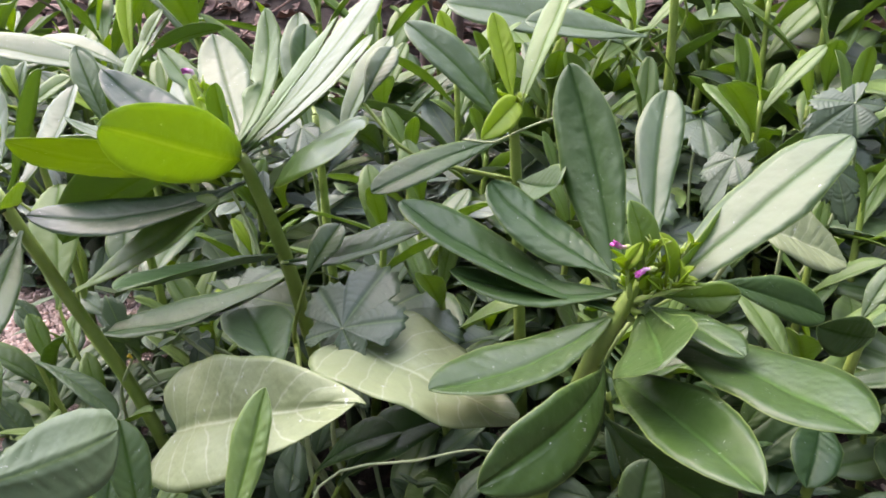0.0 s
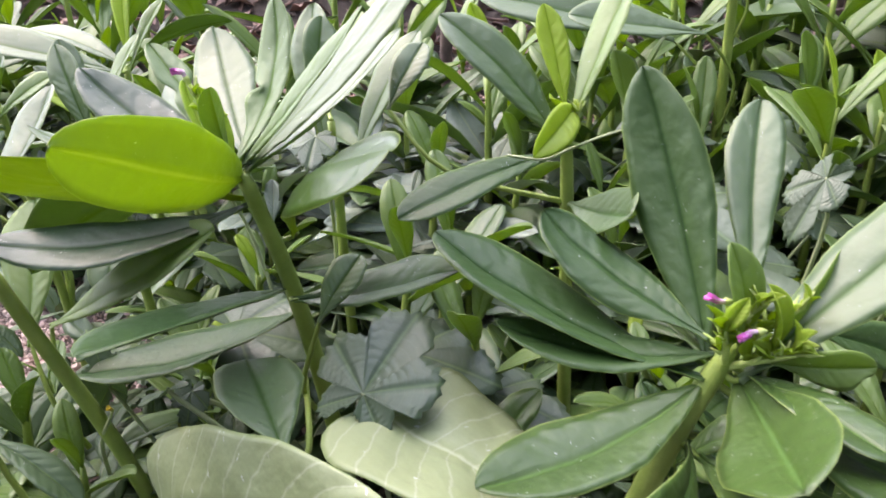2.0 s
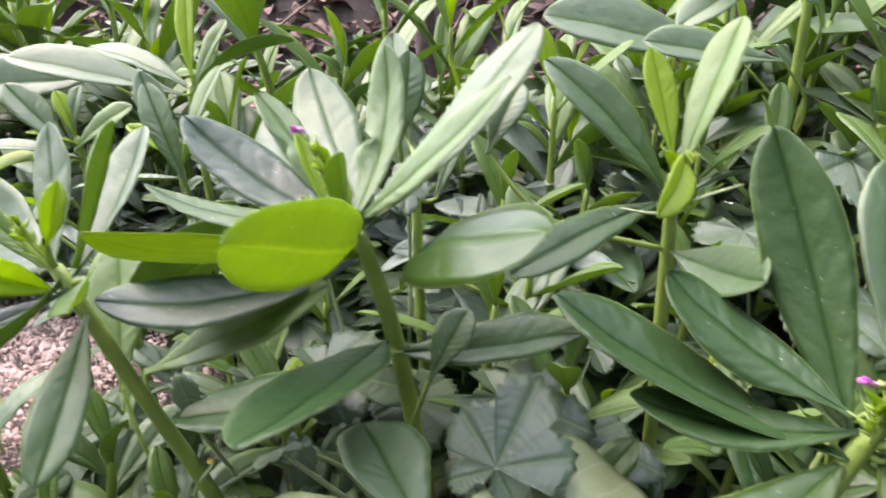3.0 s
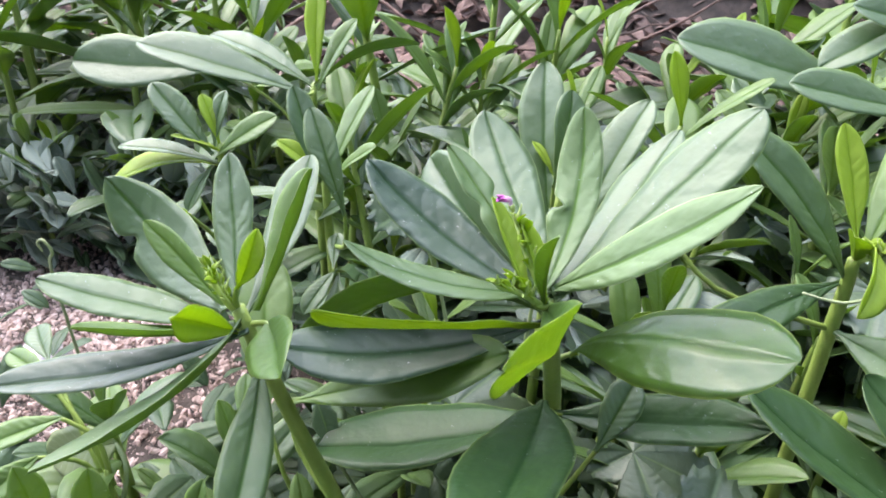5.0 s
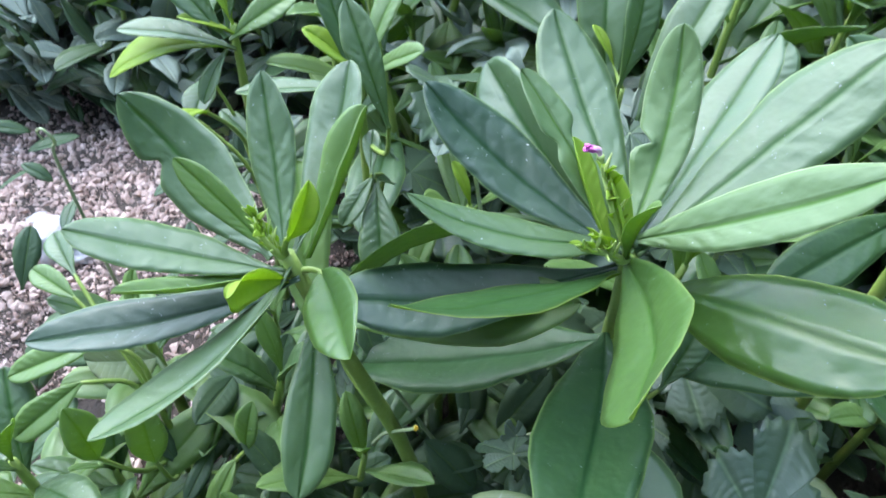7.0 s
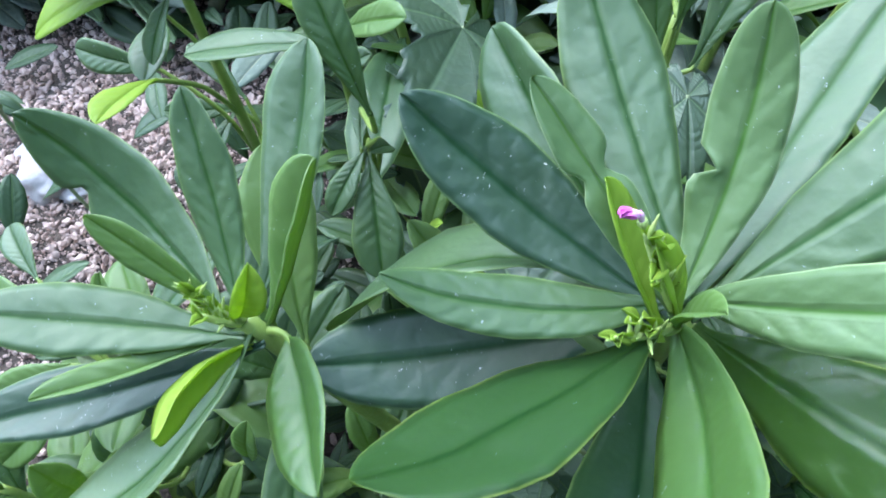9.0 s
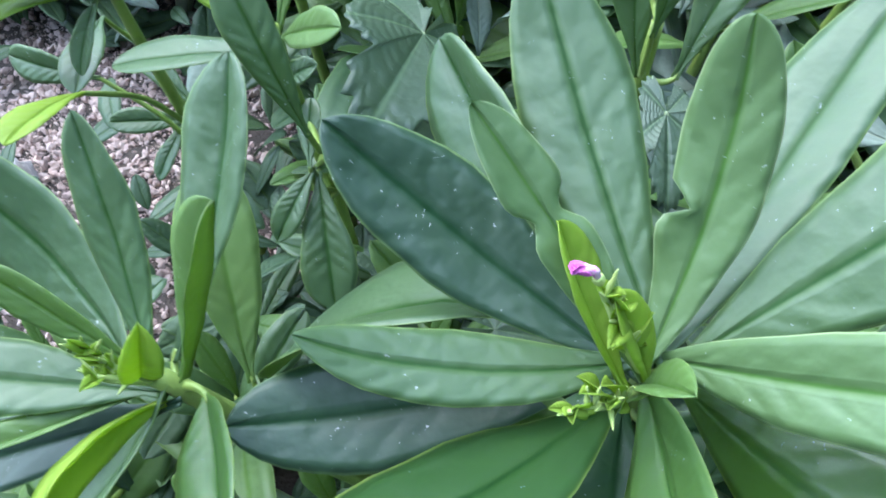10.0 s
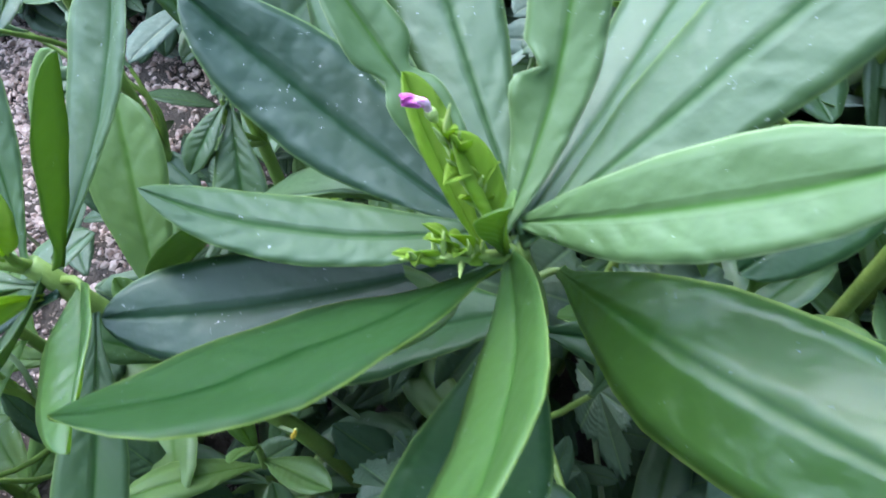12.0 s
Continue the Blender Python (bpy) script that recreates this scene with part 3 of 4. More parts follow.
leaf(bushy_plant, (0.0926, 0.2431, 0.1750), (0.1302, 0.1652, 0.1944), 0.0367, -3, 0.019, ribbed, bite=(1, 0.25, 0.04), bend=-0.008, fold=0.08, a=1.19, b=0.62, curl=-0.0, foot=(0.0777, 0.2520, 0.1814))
# leaf in the dark gap behind; shade put into its deep green
leaf(bushy_plant, (0.1341, 0.3208, 0.1608), (0.1913, 0.3254, 0.1399), 0.0237, -40, 0.034, deep, foot=(0.06, 0.246, 0.13))
leaf(bushy_plant, (0.0720, 0.2430, 0.1392), (0.1241, 0.2321, 0.1018), 0.0345, -92, 0.112, ribbed, foot=(0.05, 0.245, 0.09))
leaf(bushy_plant, (0.0791, 0.1974, 0.1202), (0.0820, 0.2004, 0.1531), 0.0160, -20, 0.058, mature, foot=(0.047, 0.245, 0.08))
leaning_plant = grow((-0.13, 0.285, 0.0), "leafy plant with a leaning stem beside the gravel", [(-0.13, 0.285, -0.01), (-0.145, 0.285, 0.09), (-0.172, 0.282, 0.17), (-0.19, 0.28, 0.222)], [0.0036, 0.0034, 0.003, 0.0026])
leaf(leaning_plant, (-0.1902, 0.2779, 0.2153), (-0.2561, 0.2663, 0.2308), 0.0204, 4, -0.035, mature, bend=-0.023, fold=0.07, a=1.14, b=0.6, curl=0.02)
leaf(leaning_plant, (-0.1951, 0.2795, 0.2196), (-0.2595, 0.3193, 0.2457), 0.0281, 43, -0.128, mature, bite=(1, 0.72, 0.045, 0.5), bend=0.031, fold=0.01, a=1.1, b=0.66, curl=0.1)
leaf(leaning_plant, (-0.1954, 0.2821, 0.2191), (-0.2279, 0.2910, 0.2457), 0.0101, 44, 0.007, fresh, bend=-0.013, fold=0.11, a=1.19, b=0.64, curl=0.03)
leaf(leaning_plant, (-0.1903, 0.2799, 0.2226), (-0.2080, 0.3198, 0.2636), 0.0174, 31, -0.041, mature, bend=0.008, fold=0.03, a=1.05, b=0.63, curl=-0.04)
leaf(leaning_plant, (-0.1878, 0.2768, 0.2321), (-0.1797, 0.2797, 0.2553), 0.0084, -99, 0.132, young, fold=0.4, bend=0.005, a=1.25, b=0.63, curl=0.01, foot=(-0.1900, 0.2800, 0.2220))
leaf(leaning_plant, (-0.1907, 0.2864, 0.2137), (-0.1867, 0.3506, 0.2537), 0.0222, 20, -0.063, mature, bend=-0.005, fold=0.17, a=1.33, b=0.62, curl=-0.03, foot=(-0.1873, 0.2803, 0.2142))
leaf(leaning_plant, (-0.1831, 0.2804, 0.2216), (-0.1664, 0.2992, 0.2700), 0.0164, 19, -0.024, fresh, fold=0.36, bend=0.006, a=1.24, b=0.58, curl=0.04)
leaf(leaning_plant, (-0.1778, 0.2782, 0.2182), (-0.1581, 0.2392, 0.2296), 0.0196, -37, -0.036, glowing, fold=0.2, bend=0.007, a=0.7, b=0.67, curl=-0.08, foot=(-0.1873, 0.2803, 0.2142))
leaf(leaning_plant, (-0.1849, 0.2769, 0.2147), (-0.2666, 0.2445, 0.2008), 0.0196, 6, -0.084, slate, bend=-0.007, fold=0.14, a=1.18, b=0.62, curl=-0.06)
leaf(leaning_plant, (-0.1875, 0.2801, 0.2188), (-0.2343, 0.2200, 0.1917), 0.0293, -35, -0.096, mature, bend=0.008, fold=0.12, a=1.21, b=0.66, curl=-0.0)
leaf(leaning_plant, (-0.1824, 0.2798, 0.2031), (-0.1708, 0.2210, 0.1768), 0.0174, 15, 0.046, mature, bend=0.024, fold=0.12, a=1.37, b=0.6, curl=-0.0)
leaf(leaning_plant, (-0.1892, 0.2762, 0.2143), (-0.1935, 0.2424, 0.2423), 0.0125, 96, -0.125, young, fold=0.41, bend=0.005, a=0.97, b=0.58, curl=0.13)
leaf(leaning_plant, (-0.1916, 0.2804, 0.2148), (-0.2320, 0.2490, 0.2271), 0.0084, -16, -0.082, fresh, fold=0.37, bend=-0.042, a=1.29, b=0.6, curl=-0.01)
leaf(leaning_plant, (-0.1815, 0.3033, 0.1600), (-0.0928, 0.2875, 0.2142), 0.0261, -34, -0.012, fresh, foot=(-0.155, 0.284, 0.12))
leaf(leaning_plant, (-0.1938, 0.3038, 0.1489), (-0.2133, 0.3564, 0.1980), 0.0268, 8, 0.023, fresh, fold=0.08, foot=(-0.175, 0.297, 0.1))
back_plant = grow((0.045, 0.36, 0.0), "leafy plant with an upright yellow-green shoot", [(0.045, 0.36, -0.01), (0.042, 0.358, 0.1), (0.038, 0.356, 0.205), (0.036, 0.354, 0.235)], [0.0036, 0.0034, 0.003, 0.0024])
leaf(back_plant, (0.0360, 0.3575, 0.2401), (0.0259, 0.3808, 0.2811), 0.0130, 10, 0.007, young, bend=-0.01, fold=0.12, a=1.2, b=0.63, curl=0.0)
leaf(back_plant, (0.0342, 0.3537, 0.2269), (-0.0175, 0.3685, 0.2786), 0.0250, 28, 0.049, mature, bend=-0.018, fold=0.1, a=1.11, b=0.65, curl=-0.01)
leaf(back_plant, (0.0382, 0.3533, 0.2344), (0.0641, 0.3902, 0.2925), 0.0220, 22, 0.007, fresh)
leaf(back_plant, (0.0392, 0.3595, 0.2416), (0.0222, 0.3070, 0.2363), 0.0138, 50, 0.088, young, fold=0.23, bend=-0.013, a=1.2, b=0.63, curl=-0.04, foot=(0.0360, 0.3540, 0.2350))
leaf(back_plant, (0.0363, 0.3569, 0.2226), (-0.0288, 0.3079, 0.2094), 0.0210, 18, 0.038, deep, bend=-0.018, fold=0.07, a=1.31, b=0.58, curl=0.05)
leaf(back_plant, (0.0389, 0.3544, 0.2006), (0.0548, 0.2862, 0.2228), 0.0242, -46, -0.054, mature)
leaf(back_plant, (-0.0405, 0.3626, 0.2396), (-0.0276, 0.3900, 0.2640), 0.0163, -16, 0.044, mature, foot=(0.039, 0.356, 0.2))
leaf(back_plant, (0.0362, 0.3545, 0.2335), (0.0285, 0.3440, 0.2490), 0.0125, 20, 0.06, young, fold=0.2, a=0.8, b=0.55)
leaf(back_plant, (0.0372, 0.3545, 0.2340), (0.0400, 0.3470, 0.2470), 0.0070, -25, 0.06, young, fold=0.3, a=0.8, b=0.55)
slim_plant = grow((-0.186, 0.392, 0.0), "slim leafy plant with a side shoot of small leaves", [(-0.186, 0.392, -0.01), (-0.188, 0.39, 0.12), (-0.191, 0.386, 0.19), (-0.193, 0.387, 0.228)], [0.003, 0.0028, 0.0024, 0.0018])
leaf(slim_plant, (-0.1950, 0.3852, 0.2252), (-0.2137, 0.4033, 0.2654), 0.0149, 0, 0.033, mature, bend=0.007, fold=0.11, a=1.24, b=0.62, curl=0.01)
leaf(slim_plant, (-0.1920, 0.3874, 0.2245), (-0.1764, 0.4146, 0.2664), 0.0166, 12, 0.030, fresh, bend=-0.003, fold=0.11, a=1.23, b=0.63, curl=0.01)
leaf(slim_plant, (-0.1895, 0.3842, 0.2263), (-0.1606, 0.3590, 0.2567), 0.0114, -41, 0.026, fresh)
leaf(slim_plant, (-0.1911, 0.3858, 0.2253), (-0.2170, 0.3881, 0.2429), 0.0114, 14, 0.054, young)
leaf(slim_plant, (-0.1911, 0.3873, 0.2162), (-0.2463, 0.3773, 0.2129), 0.0183, -10, 0.042, mature, bend=0.001, fold=0.09, a=1.2, b=0.63, curl=0.03)
leaf(slim_plant, (-0.1960, 0.3836, 0.2051), (-0.1801, 0.3833, 0.2181), 0.0086, -31, 0.051, mature)
leaf(slim_plant, (-0.1823, 0.3638, 0.1904), (-0.1874, 0.3880, 0.1970), 0.0085, 8, 0.046, mature, foot=(-0.188, 0.39, 0.14))
leaf(slim_plant, (-0.1806, 0.3656, 0.1873), (-0.1695, 0.3291, 0.1607), 0.0186, -2, 0.043, mature, foot=(-0.188, 0.39, 0.14))
leaf(slim_plant, (-0.1812, 0.3660, 0.1894), (-0.1903, 0.3433, 0.1767), 0.0105, 6, 0.054, mature, foot=(-0.188, 0.39, 0.14))
leaf(slim_plant, (-0.1817, 0.3632, 0.1879), (-0.1765, 0.3798, 0.1744), 0.0082, -20, 0.054, mature, foot=(-0.188, 0.39, 0.14))
leaf(slim_plant, (-0.1712, 0.3487, 0.2273), (-0.1923, 0.3686, 0.2678), 0.0134, 27, 0.049, mature, foot=(-0.191, 0.388, 0.19))
small_plant = grow((-0.25, 0.41, 0.0), "small leafy plant with pale green top leaves by the gravel", [(-0.25, 0.41, -0.01), (-0.252, 0.407, 0.12), (-0.253, 0.403, 0.19), (-0.254, 0.402, 0.232)], [0.0028, 0.0026, 0.0022, 0.0016])
leaf(small_plant, (-0.2559, 0.3976, 0.2272), (-0.2903, 0.4071, 0.2582), 0.0167, 22, 0.017, mature, bend=0.011, fold=0.11, a=1.19, b=0.63, curl=0.01)
leaf(small_plant, (-0.2563, 0.4007, 0.2300), (-0.2542, 0.4149, 0.2559), 0.0102, 5, 0.056, mature)
leaf(small_plant, (-0.2554, 0.3996, 0.2253), (-0.2261, 0.4119, 0.2463), 0.0153, -31, 0.055, fresh, bend=-0.004, fold=0.12, a=1.25, b=0.62, curl=-0.0)
leaf(small_plant, (-0.2538, 0.4014, 0.2321), (-0.2655, 0.4104, 0.2541), 0.0090, -0, 0.050, young)
leaf(small_plant, (-0.2533, 0.4007, 0.2288), (-0.2754, 0.3934, 0.2366), 0.0083, -0, 0.050, young)
leaf(small_plant, (-0.2531, 0.4003, 0.2211), (-0.3017, 0.3879, 0.2296), 0.0173, -0, 0.050, mature)
leaf(small_plant, (-0.2579, 0.4010, 0.2200), (-0.2644, 0.3816, 0.2018), 0.0100, -1, 0.069, mature)
leaf(small_plant, (-0.2544, 0.4047, 0.2189), (-0.3085, 0.3832, 0.2079), 0.0228, 3, 0.138, young)
leaf(small_plant, (-0.2817, 0.4055, 0.1735), (-0.3217, 0.4101, 0.1756), 0.0142, 55, 0.067, mature, foot=(-0.252, 0.406, 0.12))
leaf(small_plant, (-0.2580, 0.3719, 0.2050), (-0.2565, 0.3364, 0.2223), 0.0135, -0, 0.050, young, foot=(-0.252, 0.405, 0.15))
leaf(small_plant, (-0.2802, 0.4220, 0.1894), (-0.2694, 0.3795, 0.1944), 0.0150, -0, 0.050, mature, foot=(-0.252, 0.408, 0.1))
leaf(small_plant, (-0.2554, 0.4117, 0.1464), (-0.2897, 0.4041, 0.1475), 0.0112, 34, 0.042, mature, foot=(-0.252, 0.408, 0.1))
leaf(small_plant, (-0.2538, 0.4159, 0.1488), (-0.2833, 0.4319, 0.1629), 0.0109, 6, 0.047, mature, foot=(-0.252, 0.408, 0.1))
leaf(small_plant, (-0.2575, 0.4107, 0.1469), (-0.2656, 0.3870, 0.1344), 0.0095, -0, 0.050, mature, foot=(-0.252, 0.408, 0.1))
far_plant = grow((-0.235, 0.52, 0.0), "leafy plant with long dark leaves and a bright shoot", [(-0.235, 0.52, -0.01), (-0.24, 0.512, 0.12), (-0.241, 0.509, 0.19), (-0.241, 0.508, 0.233)], [0.0034, 0.003, 0.0026, 0.002])
leaf(far_plant, (-0.2415, 0.4983, 0.2312), (-0.3406, 0.4781, 0.2586), 0.0367, 19, 0.019, mature, foot=(-0.2410, 0.5081, 0.2308))
leaf(far_plant, (-0.2420, 0.5140, 0.2306), (-0.3189, 0.5300, 0.2547), 0.0284, 4, 0.053, mature)
leaf(far_plant, (-0.2392, 0.5102, 0.2365), (-0.2441, 0.5329, 0.2945), 0.0151, 23, 0.030, young)
leaf(far_plant, (-0.2385, 0.5086, 0.2313), (-0.2187, 0.5308, 0.2732), 0.0172, -4, 0.036, fresh)
leaf(far_plant, (-0.2430, 0.5169, 0.2333), (-0.1813, 0.5506, 0.2562), 0.0259, 31, 0.089, mature, foot=(-0.2410, 0.5080, 0.2330))
leaf(far_plant, (-0.3014, 0.5057, 0.2403), (-0.3978, 0.4947, 0.2386), 0.0400, 43, -0.026, mature, foot=(-0.24, 0.51, 0.18))
hidden_plant = grow((-0.078, 0.42, 0.0), "leafy plant half hidden behind a taller one", [(-0.078, 0.42, -0.01), (-0.08, 0.415, 0.12), (-0.08, 0.413, 0.18), (-0.08, 0.412, 0.222)], [0.0034, 0.003, 0.0026, 0.002])
leaf(hidden_plant, (-0.0816, 0.4102, 0.2003), (-0.0962, 0.4563, 0.2758), 0.0250, 37, 0.061, mature)
leaf(hidden_plant, (-0.0691, 0.4125, 0.1990), (-0.0391, 0.4602, 0.2603), 0.0248, 6, 0.041, mature, foot=(-0.0800, 0.4125, 0.1989))
leaf(hidden_plant, (-0.0844, 0.4190, 0.2284), (-0.0971, 0.4266, 0.2426), 0.0070, -0, 0.050, young, foot=(-0.0800, 0.4120, 0.2220))
leaf(hidden_plant, (-0.0842, 0.3921, 0.2337), (-0.0814, 0.4170, 0.2733), 0.0174, -35, 0.062, mature, foot=(-0.08, 0.413, 0.2))
side_plant = grow((0.185, 0.3, 0.0), "small dark leafy plant in the shade of a bushy one", [(0.185, 0.3, -0.01), (0.188, 0.295, 0.08), (0.189, 0.288, 0.14), (0.19, 0.286, 0.16)], [0.003, 0.0028, 0.0024, 0.0018])
leaf(side_plant, (0.1917, 0.2824, 0.1549), (0.1571, 0.2610, 0.1711), 0.0196, 99, 0.081, deep)
leaf(side_plant, (0.1882, 0.2887, 0.1563), (0.2056, 0.3013, 0.1794), 0.0107, -0, 0.050, mature)
leaf(side_plant, (0.1692, 0.2689, 0.1213), (0.1510, 0.2297, 0.1164), 0.0195, 12, 0.112, deep, foot=(0.1887, 0.2901, 0.1220))
front_shoot = grow((-0.075, 0.16, 0.0), "young leafy shoot with a pale sheen on its leaf", [(-0.075, 0.16, -0.01), (-0.078, 0.163, 0.06), (-0.084, 0.17, 0.12), (-0.086, 0.173, 0.141)], [0.0022, 0.002, 0.0017, 0.0012])
leaf(front_shoot, (-0.0917, 0.1783, 0.1319), (-0.1012, 0.1952, 0.1675), 0.0139, -15, 0.058, mature, bend=0.005, fold=0.13, a=1.15, b=0.65, curl=-0.0, foot=(-0.0853, 0.1719, 0.1336))
front_sprout = grow((-0.035, 0.15, 0.0), "young leafy shoot with a narrow yellow-edged leaf", [(-0.035, 0.15, -0.01), (-0.033, 0.145, 0.06), (-0.03, 0.132, 0.15), (-0.031, 0.13, 0.191)], [0.0022, 0.002, 0.0017, 0.0012])
leaf(front_sprout, (-0.0453, 0.1479, 0.1656), (-0.0360, 0.1700, 0.2008), 0.0145, 7, -0.023, fresh, bend=-0.006, fold=0.12, a=1.01, b=0.66, curl=-0.0, foot=(-0.0303, 0.1313, 0.1643))
broad_vine = grow((-0.05, 0.235, 0.0), "low climbing plant with broad pale heart-shaped leaves", [(-0.05, 0.235, -0.01), (-0.052, 0.233, 0.02), (-0.05, 0.232, 0.04), (-0.048, 0.232, 0.06)], [0.003, 0.0026, 0.0022, 0.0016])
leaf(broad_vine, (-0.1201, 0.1539, 0.1747), (-0.0664, 0.1451, 0.2045), 0.0262, 123, 0.108, weed, a=0.5, b=0.7, foot=(-0.07, 0.22, 0.03))
leaf(broad_vine, (-0.1386, 0.2114, 0.1798), (-0.1093, 0.2064, 0.1592), 0.0120, 11, 0.056, weed, foot=(-0.07, 0.22, 0.03))
leaf(broad_vine, (-0.0421, 0.2213, 0.1227), (-0.0054, 0.2225, 0.1442), 0.0176, -9, 0.106, deep, foot=(-0.05, 0.235, 0.03))
leaf(broad_vine, (-0.0331, 0.2200, 0.1184), (0.0120, 0.2253, 0.1494), 0.0249, -11, 0.125, deep, foot=(-0.045, 0.235, 0.03))
leaf(broad_vine, (-0.0292, 0.2412, 0.1723), (0.0376, 0.2139, 0.1574), 0.0661, 7, -0.003, pale, a=0.51, b=1.02, lobe=0.18, nu=28, nv=18, fold=0.06, wave=0.05, foot=(-0.045, 0.235, 0.05), bend=-0.018, curl=-0.02)
leaf(broad_vine, (-0.1072, 0.2391, 0.1264), (-0.0133, 0.1884, 0.1825), 0.0511, -48, 0.046, pale, a=0.3, b=0.74, lobe=0.3, nu=28, nv=18, fold=0.14, wave=0.05, foot=(-0.06, 0.23, 0.04), bend=-0.005, curl=-0.01)
lobed_vine = grow((-0.03, 0.28, 0.0), "creeping vine with dull toothed lobed leaves", [(-0.03, 0.28, -0.01), (-0.032, 0.278, 0.02), (-0.03, 0.275, 0.04), (-0.03, 0.272, 0.05)], [0.0022, 0.002, 0.0018, 0.0014])
leaf(lobed_vine, (-0.0306, 0.2400, 0.1790), (-0.0169, 0.2700, 0.1944), 0.0450, -12, 0.138, vine, lobed=True, foot=(-0.03, 0.27, 0.05))
leaf(lobed_vine, (-0.1049, 0.2705, 0.1540), (-0.1012, 0.2555, 0.1489), 0.0155, 24, 0.057, vine, lobed=True, foot=(-0.05, 0.28, 0.04))
leaf(lobed_vine, (-0.1057, 0.2567, 0.1644), (-0.1185, 0.2653, 0.1558), 0.0212, -3, 0.048, vine, lobed=True, foot=(-0.05, 0.29, 0.03))
leaf(lobed_vine, (-0.1658, 0.3083, 0.1261), (-0.1719, 0.3140, 0.1510), 0.0256, -11, 0.062, vine, lobed=True, foot=(-0.06, 0.29, 0.03))
leaf(lobed_vine, (-0.0469, 0.3125, 0.1174), (-0.0365, 0.2850, 0.1074), 0.0223, -29, 0.055, vine, lobed=True, foot=(-0.03, 0.29, 0.03))
far_vine = grow((-0.1, 0.42, 0.0), "creeping vine with blue-grey toothed lobed leaves", [(-0.1, 0.42, -0.01), (-0.1, 0.42, 0.02), (-0.1, 0.42, 0.04), (-0.1, 0.42, 0.06)], [0.0022, 0.002, 0.0018, 0.0014])
leaf(far_vine, (-0.1544, 0.4166, 0.2032), (-0.1542, 0.3629, 0.2258), 0.0569, 31, -0.003, vine, lobed=True, foot=(-0.12, 0.42, 0.06))
leaf(far_vine, (-0.0775, 0.3737, 0.2243), (-0.0747, 0.3480, 0.2198), 0.0225, 8, 0.048, vine, lobed=True, foot=(-0.09, 0.42, 0.06))
right_vine = grow((0.18, 0.41, 0.0), "creeping vine with dull green toothed lobed leaves in shade", [(0.18, 0.41, -0.01), (0.18, 0.41, 0.02), (0.18, 0.41, 0.04), (0.18, 0.41, 0.06)], [0.0022, 0.002, 0.0018, 0.0014])
leaf(right_vine, (0.1627, 0.4820, 0.2008), (0.1613, 0.4412, 0.1870), 0.0493, 11, 0.121, vine, lobed=True, foot=(0.16, 0.45, 0.06))
leaf(right_vine, (0.2095, 0.3787, 0.2336), (0.1821, 0.3642, 0.2208), 0.0331, 34, 0.042, vine, lobed=True, foot=(0.2, 0.42, 0.06))
leaf(right_vine, (0.1956, 0.3550, 0.2061), (0.2015, 0.3417, 0.1830), 0.0242, -20, 0.038, vine, lobed=True, foot=(0.2, 0.41, 0.06))
leaf(right_vine, (0.1447, 0.3000, 0.1977), (0.1850, 0.3049, 0.1787), 0.0377, -27, 0.007, pale, a=0.5, b=0.75, lobe=0.15, foot=(0.17, 0.36, 0.05))
leaf(right_vine, (0.1523, 0.3724, 0.2068), (0.1348, 0.3600, 0.1831), 0.0284, 4, 0.047, vine, lobed=True, foot=(0.16, 0.42, 0.06))
pale_plant = grow((-0.262, 0.287, 0.0), "short plant with pale dull leaves beside the gravel", [(-0.262, 0.287, -0.01), (-0.262, 0.286, 0.04), (-0.262, 0.285, 0.08), (-0.263, 0.284, 0.12)], [0.0022, 0.002, 0.0018, 0.0012])
leaf(pale_plant, (-0.2757, 0.2816, 0.1500), (-0.3105, 0.2657, 0.1368), 0.0135, 19, 0.027, fresh, fold=0.16, a=0.9, foot=(-0.262, 0.285, 0.11))
leaf(pale_plant, (-0.2629, 0.2940, 0.1267), (-0.3066, 0.3002, 0.1034), 0.0253, 68, 0.052, pale, a=0.6, b=0.7, foot=(-0.262, 0.285, 0.09))
leaf(pale_plant, (-0.2613, 0.2424, 0.1308), (-0.2659, 0.2435, 0.1626), 0.0137, 12, 0.084, fresh, fold=0.16, a=0.9, foot=(-0.262, 0.285, 0.06))
leaf(pale_plant, (-0.2426, 0.2487, 0.1238), (-0.2440, 0.2541, 0.1566), 0.0146, -15, 0.057, fresh, fold=0.16, a=0.9, foot=(-0.262, 0.285, 0.05))
leaf(pale_plant, (-0.2782, 0.2673, 0.1413), (-0.3027, 0.2481, 0.1212), 0.0138, 34, 0.035, fresh, fold=0.16, a=0.9, foot=(-0.262, 0.285, 0.1))
leaf(pale_plant, (-0.2141, 0.2681, 0.1095), (-0.2111, 0.2762, 0.1356), 0.0108, -10, 0.072, fresh, fold=0.16, a=0.9, foot=(-0.262, 0.285, 0.05))
leaf(pale_plant, (-0.2915, 0.2951, 0.1582), (-0.3161, 0.3051, 0.1595), 0.0104, 16, 0.043, fresh, fold=0.16, a=0.9, foot=(-0.262, 0.285, 0.11))
leaf(pale_plant, (-0.3027, 0.3115, 0.1519), (-0.3238, 0.3317, 0.1543), 0.0125, 15, 0.044, mature, foot=(-0.262, 0.285, 0.1))

